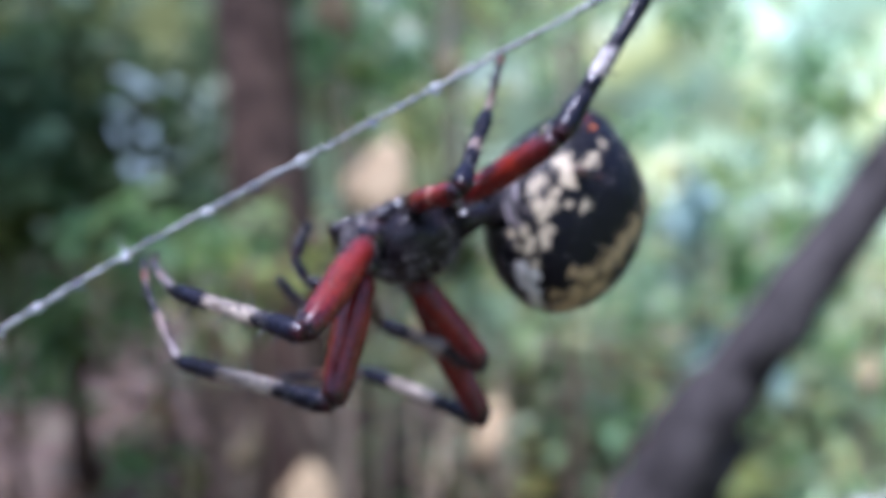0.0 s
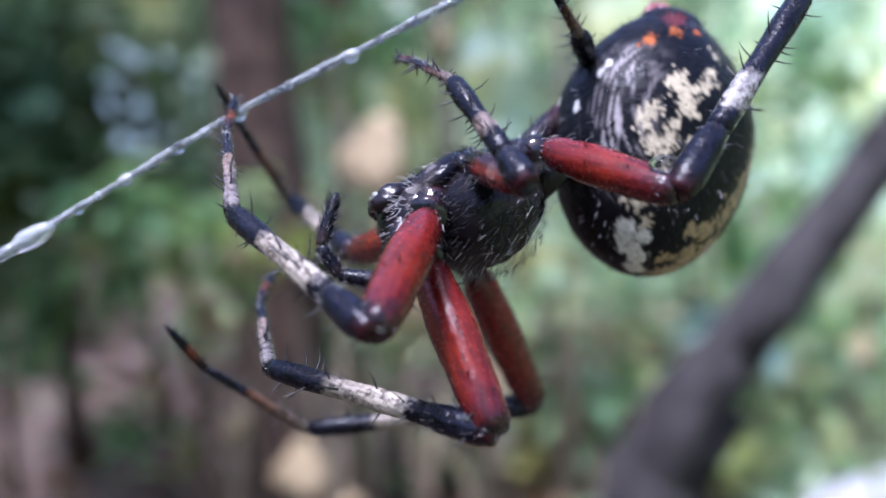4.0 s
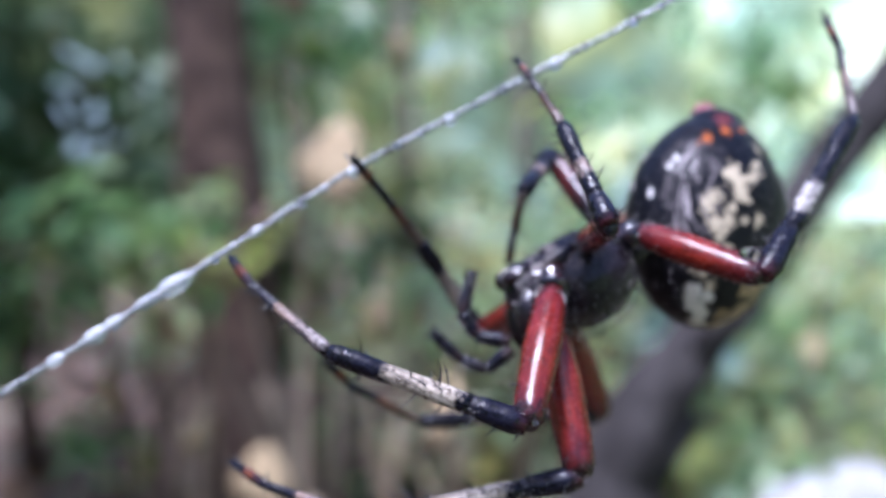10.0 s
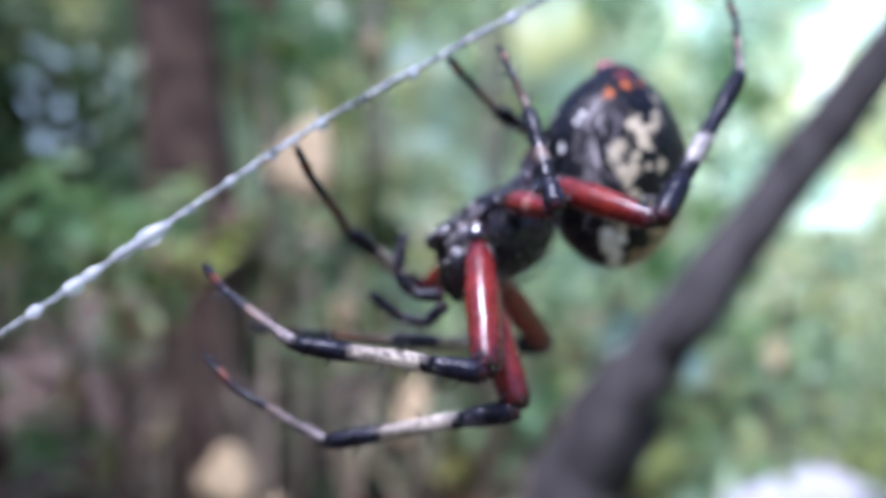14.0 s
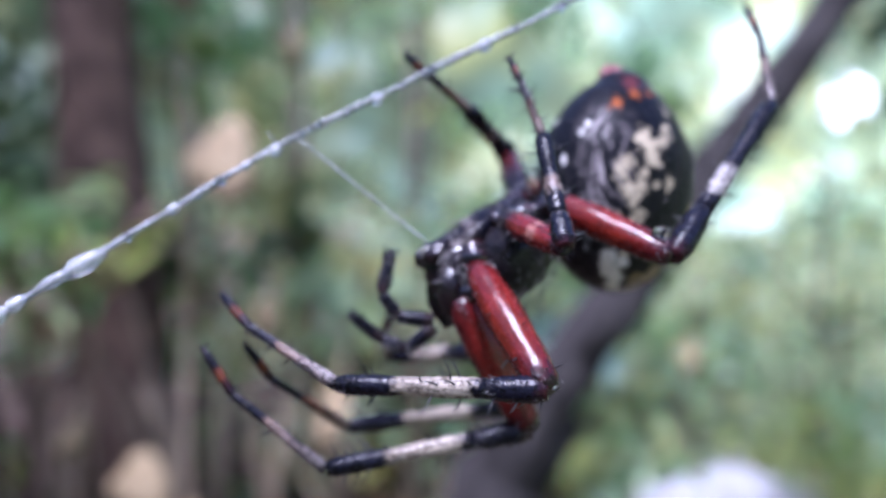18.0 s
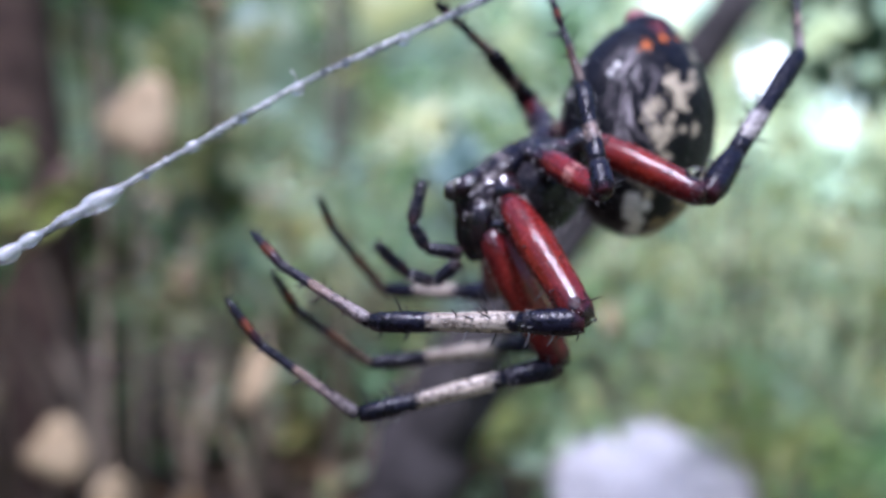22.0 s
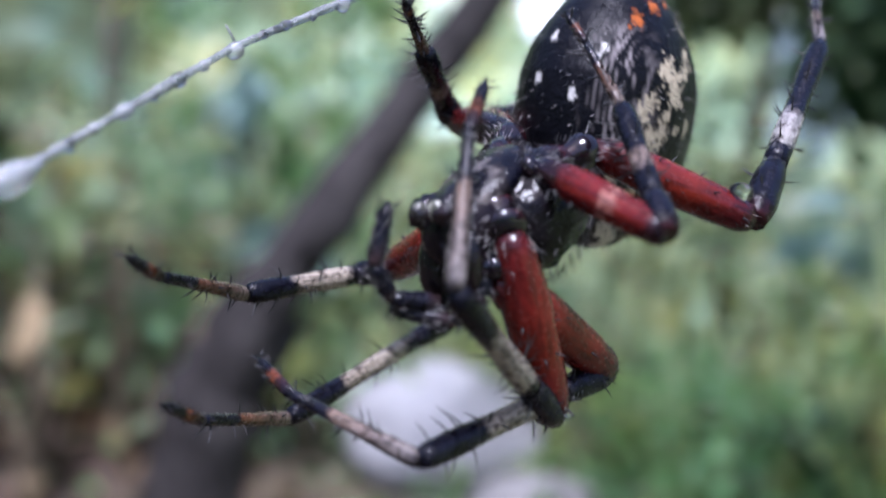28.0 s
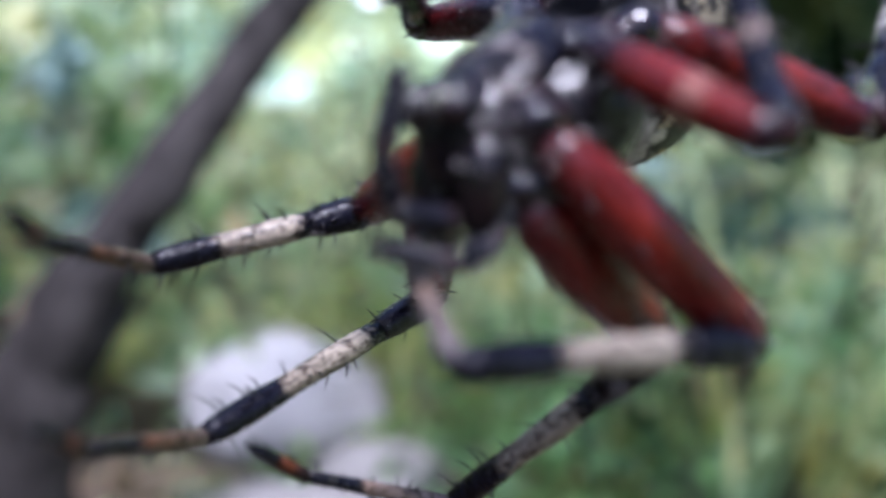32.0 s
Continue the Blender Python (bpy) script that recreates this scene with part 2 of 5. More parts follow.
M_SOIL, _n, _l, _b = material("leaf_litter_and_ground_ivy", 0.9)
_v = coords(_n, _l, "Object")
_br = ramp(_n, _l, noise_node(_n, _l, _v, 2.5, 5.0), [(0.25, (0.022, 0.014, 0.010)), (0.42, (0.044, 0.027, 0.019)), (0.56, (0.075, 0.048, 0.034)), (0.68, (0.060, 0.068, 0.034)), (0.8, (0.11, 0.085, 0.06))])
_gr = ramp(_n, _l, noise_node(_n, _l, _v, 1.8, 5.0), [(0.25, (0.055, 0.072, 0.030)), (0.5, (0.125, 0.152, 0.07)), (0.75, (0.215, 0.235, 0.13))])
_tc, _sp, _mr = _n.new("ShaderNodeTexCoord"), _n.new("ShaderNodeSeparateXYZ"), _n.new("ShaderNodeMapRange")
_l.new(_tc.outputs["Object"], _sp.inputs["Vector"])
_ad = _n.new("ShaderNodeMath")
_ad.operation = "MULTIPLY_ADD"
_l.new(noise_node(_n, _l, _v, 0.9, 4.0), _ad.inputs[0])
_ad.inputs[1].default_value = 2.4
_l.new(_sp.outputs["X"], _ad.inputs[2])
_l.new(_ad.outputs[0], _mr.inputs["Value"])
_mr.inputs["From Min"].default_value, _mr.inputs["From Max"].default_value = 1.5, 2.8
_l.new(mix(_n, _l, _mr.outputs["Result"], _br, _gr), _b.inputs["Base Color"])
bump(_n, _l, _b, noise_node(_n, _l, _v, 18.0, 4.0), 0.8, 0.02)
M_BARK = mottled("red_brown_bark", [(0.25, (0.025, 0.017, 0.013)), (0.5, (0.078, 0.050, 0.037)), (0.8, (0.165, 0.112, 0.083))], 14.0, rough=0.9, relief=0.9, depth=0.01, spec=0.2)
M_GREYBARK = mottled("dark_grey_bark", [(0.25, (0.015, 0.013, 0.012)), (0.5, (0.037, 0.033, 0.031)), (0.8, (0.080, 0.072, 0.067))], 18.0, rough=0.85, relief=0.8, depth=0.006, spec=0.12)
M_PALEBARK = mottled("pale_tan_bark", [(0.25, (0.10, 0.085, 0.06)), (0.5, (0.19, 0.165, 0.12)), (0.8, (0.27, 0.24, 0.19))], 10.0, rough=0.9, relief=0.7, depth=0.006)
M_STONE = mottled("pale_grey_stone", [(0.3, (0.26, 0.258, 0.262)), (0.6, (0.34, 0.337, 0.343)), (0.8, (0.42, 0.416, 0.424))], 9.0, rough=0.85, relief=0.6, depth=0.01)
M_DULLSTONE = mottled("grey_brown_stone", [(0.3, (0.16, 0.152, 0.147)), (0.6, (0.225, 0.215, 0.208)), (0.8, (0.30, 0.288, 0.28))], 9.0, rough=0.88, relief=0.6, depth=0.01)
M_DRY = mottled("dry_tan_leaf", [(0.3, (0.13, 0.088, 0.045)), (0.5, (0.27, 0.20, 0.105)), (0.8, (0.36, 0.285, 0.165))], 20.0, rough=0.8, relief=0.4, depth=0.003)

M_STRAW = mottled("dry_straw", [(0.3, (0.15, 0.11, 0.07)), (0.55, (0.24, 0.19, 0.125)), (0.8, (0.32, 0.26, 0.18))], 24.0, rough=0.75, relief=0.3, depth=0.002)


def leaf_material(name, a, b, c):
    m, n, l, p = material(name, 0.45, spec=0.4, sss=0.0)
    geo = n.new("ShaderNodeNewGeometry")
    hue = ramp(n, l, noise_node(n, l, geo.outputs["Position"], 4.5, 2.0), [(0.36, (1.22, 1.0, 0.62)), (0.46, (1.02, 1.02, 0.92)), (0.54, (0.86, 1.02, 0.95)), (0.64, (0.78, 0.98, 1.16))])
    l.new(mix(n, l, 1.0, ramp(n, l, geo.outputs["Random Per Island"], [(0.0, a), (0.5, b), (1.0, c)]), hue, "MULTIPLY"), p.inputs["Base Color"])
    tr, ad = n.new("ShaderNodeBsdfTranslucent"), n.new("ShaderNodeMixShader")
    l.new(mix(n, l, 1.0, ramp(n, l, geo.outputs["Random Per Island"], [(0.0, b), (1.0, c)]), hue, "MULTIPLY"), tr.inputs["Color"])
    ad.inputs["Fac"].default_value = 0.6
    l.new(p.outputs["BSDF"], ad.inputs[1])
    l.new(tr.outputs["BSDF"], ad.inputs[2])
    l.new(ad.outputs["Shader"], n["Material Output"].inputs["Surface"])
    return m


# leaf copies: shade is put into the dark one, sunlight into the pale one
M_LEAF_SHADED = leaf_material("shaded_green_leaf", (0.04, 0.07, 0.032), (0.07, 0.115, 0.05), (0.12, 0.17, 0.085))
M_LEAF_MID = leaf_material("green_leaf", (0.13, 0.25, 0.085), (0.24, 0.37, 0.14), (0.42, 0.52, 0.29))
M_LEAF_LIT = leaf_material("sunlit_green_leaf", (0.26, 0.40, 0.18), (0.42, 0.55, 0.30), (0.62, 0.70, 0.52))

# warmer copy of the pale leaf, with sunlight in its colour as well
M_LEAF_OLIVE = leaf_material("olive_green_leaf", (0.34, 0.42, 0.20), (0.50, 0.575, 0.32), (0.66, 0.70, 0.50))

M_LITTER = leaf_material("brown_dead_leaf", (0.048, 0.031, 0.020), (0.115, 0.076, 0.046), (0.23, 0.17, 0.105))
M_HERB = leaf_material("low_herb_leaf", (0.14, 0.21, 0.07), (0.28, 0.36, 0.155), (0.44, 0.50, 0.29))
# pale blue sky reflection painted into the colour of these broad leaves
M_LEAF_SKYSHEEN = leaf_material("sky_sheen_leaf", (0.30, 0.38, 0.33), (0.42, 0.50, 0.45), (0.55, 0.62, 0.58))

# glowing ring of far woods; light between the leaves is painted into its colour
mb = bpy.data.materials.new("glowing_far_woods")
mb.use_nodes = True
nb, lb = mb.node_tree.nodes, mb.node_tree.links
nb.remove(nb["Principled BSDF"])
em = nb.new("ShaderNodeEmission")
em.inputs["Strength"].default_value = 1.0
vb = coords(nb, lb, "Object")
far_glow = ramp(nb, lb, noise_node(nb, lb, vb, 2.0, 3.0), [(0.30, (0.045, 0.056, 0.036)), (0.42, (0.075, 0.098, 0.060)), (0.52, (0.12, 0.155, 0.095)), (0.60, (0.19, 0.235, 0.16)), (0.70, (0.34, 0.38, 0.325))])
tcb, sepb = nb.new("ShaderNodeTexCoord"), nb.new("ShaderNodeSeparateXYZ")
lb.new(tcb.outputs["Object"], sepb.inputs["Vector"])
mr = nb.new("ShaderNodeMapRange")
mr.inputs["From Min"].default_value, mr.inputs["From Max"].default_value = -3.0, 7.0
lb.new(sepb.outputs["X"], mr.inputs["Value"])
# light painted by X: dim on the left, brightest near 4.5 m
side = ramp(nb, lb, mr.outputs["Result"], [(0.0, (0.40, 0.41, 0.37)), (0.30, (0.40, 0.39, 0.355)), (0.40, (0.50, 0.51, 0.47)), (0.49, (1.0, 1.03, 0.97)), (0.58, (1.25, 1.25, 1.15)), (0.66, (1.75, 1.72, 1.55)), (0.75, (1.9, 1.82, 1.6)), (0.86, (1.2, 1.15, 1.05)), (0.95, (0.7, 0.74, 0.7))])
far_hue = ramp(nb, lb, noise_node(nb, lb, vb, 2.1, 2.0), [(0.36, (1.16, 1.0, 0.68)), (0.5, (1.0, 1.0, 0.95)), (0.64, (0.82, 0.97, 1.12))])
lb.new(mix(nb, lb, 1.0, mix(nb, lb, 1.0, far_glow, side, "MULTIPLY"), far_hue, "MULTIPLY"), em.inputs["Color"])
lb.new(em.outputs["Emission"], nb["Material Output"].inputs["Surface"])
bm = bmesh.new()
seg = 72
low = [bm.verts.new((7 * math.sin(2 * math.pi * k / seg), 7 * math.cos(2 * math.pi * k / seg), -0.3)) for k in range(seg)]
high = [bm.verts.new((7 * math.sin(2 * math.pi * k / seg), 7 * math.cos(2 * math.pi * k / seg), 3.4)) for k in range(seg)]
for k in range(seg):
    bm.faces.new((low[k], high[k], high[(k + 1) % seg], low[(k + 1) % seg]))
tagged(part("backdrop", bm, mb), "glowing far woods with light between leaves painted in", "backdrop", kind="structure")

bm = bmesh.new()
rg = random.Random(4)
rad = [0, 0.4, 0.8, 1.2, 1.7, 2.3, 3, 4, 6, 9, 20, 80]
rings = []
for r in rad:
    rings.append([bm.verts.new((r * math.sin(2 * math.pi * k / 40), r * math.cos(2 * math.pi * k / 40), rg.uniform(-0.02, 0.02) if 0.2 < r < 7 else 0.0)) for k in range(40 if r else 1)])
for a, b in zip(rings, rings[1:]):
    for k in range(40):
        q = list(dict.fromkeys([a[k % len(a)], b[k % len(b)], b[(k + 1) % len(b)], a[(k + 1) % len(a)]]))
        bm.faces.new(q)
tagged(part("ground", bm, M_SOIL), "forest floor of brown leaf litter and ground ivy", "ground", kind="structure")


def leaf_shape(bm, at, way, normal, length, width, bend=0.15):
    """One pointed leaf of six faces with a folded midrib."""
    way, normal = Vector(way).normalized(), Vector(normal)
    side = way.cross(normal).normalized()
    nrm = side.cross(way).normalized()
    rib = [Vector(at) + way * length * u - nrm * length * bend * u * u for u in (0, 0.33, 0.68, 1.0)]
    v = [bm.verts.new(p) for p in rib]
    el = [bm.verts.new(rib[i] + side * width * w + nrm * width * 0.25) for i, w in ((1, 0.5), (2, 0.4))]
    er = [bm.verts.new(rib[i] - side * width * w + nrm * width * 0.25) for i, w in ((1, 0.5), (2, 0.4))]
    for e in (el, er):
        bm.faces.new((v[0], e[0], v[1]))
        bm.faces.new((v[1], e[0], e[1], v[2]))
        bm.faces.new((v[2], e[1], v[3]))


def shrub(az, el, dist, spread, tall, count, mat, size, seed):
    """A forest shrub: bent stem with limbs, and a loose crown of single leaves."""
    rng = random.Random(seed)
    if az > 30 and mat not in (M_LEAF_SKYSHEEN, M_LEAF_SHADED):
        size, count = size * 0.68, int(count * 1.7)
    c = bearing(az, el, dist)
    foot = Vector((c.x, c.y, 0))
    thing = new("shrub")
    thing.location = foot
    rel = c - foot
    bm = bmesh.new()
    top = max(rel.z, 0.15)
    tube(bm, [(0, 0, 0), (rng.uniform(-.04, .04), rng.uniform(-.04, .04), top * 0.5), (0, 0, top)], [0.012, 0.009, 0.005], 7)
    for _ in range(7):
        a, h = rng.uniform(0, 6.28), rng.uniform(0.4, 1.0) * top
        d = Vector((math.cos(a), math.sin(a), rng.uniform(0.0, 0.9))).normalized() * spread * rng.uniform(0.5, 0.95)
        tube(bm, [(0, 0, h), Vector((0, 0, h)) + d * 0.5 + Vector((0, 0, 0.03)), Vector((0, 0, h)) + d], [0.005, 0.0035, 0.0015], 5)
    part("stem", bm, M_BARK, thing)
    bm = bmesh.new()
    knots = [Vector((rng.gauss(0, 0.5) * spread, rng.gauss(0, 0.5) * spread, rel.z + rng.gauss(0, 0.5) * tall)) for _ in range(max(5, count // 30))]
    for _ in range(int(count * (2.2 if az < 3 else 1.4))):
        k = rng.choice(knots)
        p = k + Vector((rng.gauss(0, 0.24) * spread, rng.gauss(0, 0.24) * spread, rng.gauss(0, 0.2) * tall))
        p.z = max(p.z, 0.02)
        w = Vector((rng.gauss(0, 1), rng.gauss(0, 1), rng.gauss(-0.3, 0.5)))
        s = size * 0.95 * rng.uniform(0.6, 1.35)
        leaf_shape(bm, p, w, Vector((rng.gauss(0, .5), rng.gauss(0, .5), 1)), s, s * rng.uniform(0.35, 0.6))
    tagged(part("crown", bm, mat, thing), kind="stuff")
    label = "forest shrub with shade painted into dark green leaves" if mat is M_LEAF_SHADED else "loose green forest shrub with pointed leaves"
    return tagged(thing, label, "shrub", "forest shrubs")


# undergrowth with painted shade on one side, leaves with painted sunlight on the other
shrub(-25, 4, 1.9, 0.26, 0.5, 330, M_LEAF_SHADED, 0.085, 1)
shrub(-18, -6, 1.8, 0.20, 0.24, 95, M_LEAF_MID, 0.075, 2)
shrub(-12, 8, 2.4, 0.35, 0.45, 140, M_LEAF_SHADED, 0.09, 3)
shrub(-28, -9, 1.8, 0.22, 0.25, 160, M_LEAF_SHADED, 0.08, 4)
shrub(-9, -13, 2.2, 0.18, 0.18, 90, M_LEAF_OLIVE, 0.07, 5)
shrub(-6, 5, 2.4, 0.28, 0.28, 60, M_LEAF_MID, 0.09, 38)
shrub(0, 7, 2.6, 0.40, 0.35, 100, M_LEAF_MID, 0.09, 6)
shrub(5, -9, 2.3, 0.35, 0.30, 110, M_LEAF_OLIVE, 0.09, 7)
shrub(9, 4, 2.7, 0.45, 0.4, 80, M_LEAF_MID, 0.1, 8)
shrub(15, -6, 2.2, 0.35, 0.3, 140, M_LEAF_MID, 0.085, 9)
shrub(21, 4, 2.8, 0.5, 0.4, 80, M_LEAF_LIT, 0.1, 10)
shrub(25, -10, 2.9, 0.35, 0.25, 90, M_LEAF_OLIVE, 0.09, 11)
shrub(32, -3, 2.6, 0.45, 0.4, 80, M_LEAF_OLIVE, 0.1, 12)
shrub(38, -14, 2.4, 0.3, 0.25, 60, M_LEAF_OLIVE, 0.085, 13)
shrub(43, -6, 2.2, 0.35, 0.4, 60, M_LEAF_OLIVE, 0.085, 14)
shrub(53, 1, 1.9, 0.2, 0.18, 420, M_LEAF_SHADED, 0.085, 15)
shrub(53, -14, 1.8, 0.3, 0.3, 70, M_LEAF_LIT, 0.085, 16)
shrub(62, -6, 1.8, 0.35, 0.5, 100, M_LEAF_LIT, 0.09, 17)
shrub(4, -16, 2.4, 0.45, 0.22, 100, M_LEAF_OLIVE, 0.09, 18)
shrub(11, -14, 2.8, 0.5, 0.3, 260, M_LEAF_LIT, 0.09, 19)
shrub(18, -13, 3.0, 0.6, 0.35, 280, M_LEAF_LIT, 0.1, 20)
shrub(15, -22, 2.1, 0.25, 0.2, 120, M_LEAF_LIT, 0.08, 21)
shrub(27, -8, 3.2, 0.6, 0.4, 110, M_LEAF_OLIVE, 0.1, 22)
shrub(33, -10, 3.0, 0.55, 0.35, 110, M_LEAF_OLIVE, 0.1, 23)
shrub(40, -12, 2.6, 0.5, 0.35, 65, M_LEAF_OLIVE, 0.1, 24)
shrub(38, -24, 1.9, 0.3, 0.2, 110, M_LEAF_MID, 0.08, 25)
shrub(46, -18, 2.1, 0.35, 0.3, 90, M_LEAF_OLIVE, 0.085, 26)
shrub(49, -9, 2.6, 0.5, 0.35, 60, M_LEAF_OLIVE, 0.1, 27)
shrub(47, -28, 1.6, 0.28, 0.2, 120, M_LEAF_MID, 0.075, 28)
shrub(56, -22, 1.7, 0.3, 0.25, 160, M_LEAF_MID, 0.08, 29)
shrub(60, -15, 2.2, 0.4, 0.35, 130, M_LEAF_LIT, 0.09, 30)
shrub(-5, -12, 2.8, 0.45, 0.3, 100, M_LEAF_OLIVE, 0.09, 31)
shrub(-21, -5, 2.6, 0.35, 0.24, 180, M_LEAF_SHADED, 0.09, 32)
shrub(45, 2, 2.0, 0.22, 0.16, 300, M_LEAF_SHADED, 0.09, 36)
shrub(60, 1, 1.8, 0.2, 0.25, 420, M_LEAF_SHADED, 0.09, 37)
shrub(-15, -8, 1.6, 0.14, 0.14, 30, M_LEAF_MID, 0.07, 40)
shrub(59, -26, 1.6, 0.24, 0.14, 120, M_LEAF_SHADED, 0.08, 43)
shrub(49, -27, 1.75, 0.18, 0.1, 60, M_LEAF_SHADED, 0.075, 44)
shrub(-5.5, -9, 2.0, 0.12, 0.12, 32, M_LEAF_SHADED, 0.075, 45)
shrub(0.8, -8, 2.1, 0.12, 0.12, 30, M_LEAF_SHADED, 0.075, 46)
shrub(55.5, -10, 1.7, 0.12, 0.16, 22, M_LEAF_SKYSHEEN, 0.15, 41)
shrub(16, -8, 1.9, 0.12, 0.14, 18, M_LEAF_SKYSHEEN, 0.13, 42)


def trunk_thing(name, pts, radii, mat, label, seed, knots=(4, 8), category="tree"):
    rng = random.Random(seed)
    thing = new(name)
    base = Vector(pts[0])
    thing.location = base
    bm = bmesh.new()
    fine, fr = [], []
    for (p, q), (r, s) in zip(zip(pts, pts[1:]), zip(radii, radii[1:])):
        for i in range(6):
            u = i / 6
            fine.append(Vector(p).lerp(Vector(q), u) - base + Vector((rng.gauss(0, .06), rng.gauss(0, .06), 0)) * r)
            fr.append((r + (s - r) * u) * rng.uniform(0.93, 1.07))
    fine.append(Vector(pts[-1]) - base)
    fr.append(radii[-1])
    tube(bm, fine, fr, 14)
    part("trunk", bm, mat, thing)
    for i in knots:
        bm = bmesh.new()
        a, w = fine[i], Vector((rng.gauss(0, 1), rng.gauss(0, 1), 0.5)).normalized() * fr[i]
        tube(bm, [a, a + w * 1.3, a + w * 2.4 + Vector((0, 0, fr[i] * 0.5))], [fr[i] * 0.5, fr[i] * 0.36, fr[i] * 0.2], 8)
        part("branch_stub", bm, mat, thing)
    return tagged(thing, label, category)


# upright trunk with red-brown bark
a = bearing(-10.5, 0, 2.0)
trunk_thing("tree", [(a.x + 0.03, a.y, -0.05), (a.x + 0.018, a.y, 0.95), (a.x + 0.012, a.y, 3.2)], [0.11, 0.085, 0.075], M_BARK, "upright slender tree trunk with red-brown bark", 1)
# the sapling that stands upright and then leans over
p1, p2, p3, p4 = bearing(12.3, -24.5, 1.40), bearing(14.7, -19.4, 1.36), bearing(22.5, -8.8, 1.40), bearing(31.2, 4.4, 1.55)
trunk_thing("leaning_tree", [(p1.x - 0.03, p1.y, -0.03), (p1.x - 0.015, p1.y, p1.z - 0.2), p1, p2, p3, p4, p4 + (p4 - p3) * 2.0], [0.088, 0.080, 0.068, 0.051, 0.041, 0.035, 0.025], M_GREYBARK, "dark grey sapling trunk leaning across the woods", 2, (12, 20))


def dry_leaf(az, el, dist, size, seed):
    """A curled dead leaf: cupped oval blade with a thick rolled edge, on a stalk that stands in the ground."""
    rng = random.Random(seed)
    thing = new("dead_leaf")
    thing.location = bearing(az, el, dist)
    bm = bmesh.new()
    rot = Euler((rng.uniform(-.5, .5), rng.uniform(-.4, .4), rng.uniform(0, 6.28))).to_matrix()
    blob(bm, (0, 0, 0), (size * 0.9, size * 0.35, size * 0.95), rot, 14, 10, lambda u: 1.0 + 0.22 * math.sin(3 * u.x + seed) * math.cos(4 * u.z + seed))
    part("blade", bm, M_DRY, thing)
    bm = bmesh.new()
    drop = -thing.location.z
    lean = rng.uniform(-0.04, 0.04)
    tube(bm, [(0, 0, size * 0.3), (lean * 0.3, size * 0.1, -size), (lean * 0.8, 0.01, drop * 0.5), (lean, 0, drop - 0.01)], [size * .05, size * .06, size * .075, size * .09], 6)
    part("stalk", bm, M_STRAW, thing)
    return tagged(thing, "curled dry tan leaf on a dead upright stalk", "leaf", "dead leaves")


for i, (az, el, dist, size) in enumerate(((-3.6, -3.8, 1.5, 0.068), (2.6, -19.2, 1.5, 0.06), (-10.8, -9.8, 1.8, 0.062), (-5.6, 6.5, 1.9, 0.062), (-14, -12.5, 1.7, 0.045), (1.0, 2.5, 2.2, 0.05), (-9, -22, 1.6, 0.05), (-12.5, -19, 1.7, 0.035), (-6, -25, 1.5, 0.04), (-1, -13, 2.0, 0.045), (-8, -14, 2.0, 0.04), (49, -23.1, 1.9, 0.06), (24.8, -15.4, 2.1, 0.05))):
    dry_leaf(az, el, dist, size, i)

# pale stone on the ground
def stone(az, reach, axes, seed, label, mat=None):
    st = new("stone")
    d = bearing(az, 0, reach)
    st.location = (d.x, d.y, 0)
    st.rotation_euler.z = radians(-az)
    off = Vector((seed, 0, 0))
    bm = bmesh.new()
    blob(bm, (0, 0, axes[2] * 0.5), axes, None, 30, 20, lambda u: 1 + 0.11 * noise.noise(u * 1.6 + off) + 0.03 * noise.noise(u * 5 + off))
    part("boulder", bm, mat or M_STONE, st)
    return tagged(st, label, "stone", "pale stones")


stone(27.8, 1.86, (0.215, 0.17, 0.145), 1.0, "pale grey rounded stone on the forest floor")
stone(28.4, 1.50, (0.19, 0.11, 0.05), 4.0, "low flat grey-brown stone before a rounded one", M_DULLSTONE)
stone(34.5, 1.62, (0.13, 0.11, 0.07), 7.0, "small low grey stone half sunk in soil", M_DULLSTONE)

# gaps in the canopy where the bright sky shows
gap_mat = bpy.data.materials.new("bright_sky_gap")
gap_mat.use_nodes = True
gap_mat.node_tree.nodes.remove(gap_mat.node_tree.nodes["Principled BSDF"])
ge = gap_mat.node_tree.nodes.new("ShaderNodeEmission")
ge.inputs["Color"].default_value, ge.inputs["Strength"].default_value = (0.97, 1.0, 0.98, 1), 1.3
gap_mat.node_tree.links.new(ge.outputs["Emission"], gap_mat.node_tree.nodes["Material Output"].inputs["Surface"])
bm = bmesh.new()
for az, el, size in ((32.6, -0.2, 0.14),):
    c = bearing(az, el, 6.4)
    face = (HOME - c).normalized()
    x = face.cross(Vector((0, 0, 1))).normalized()
    y = x.cross(face)
    ring = [bm.verts.new(c + (x * math.cos(k * math.pi / 8) + y * math.sin(k * math.pi / 8)) * size * (1 + 0.2 * math.sin(3 * k + az))) for k in range(16)]
    bm.faces.new(ring)
tagged(part("backdrop_sky_gaps", bm, gap_mat), "bright sky showing between far leaves", "backdrop", kind="structure")


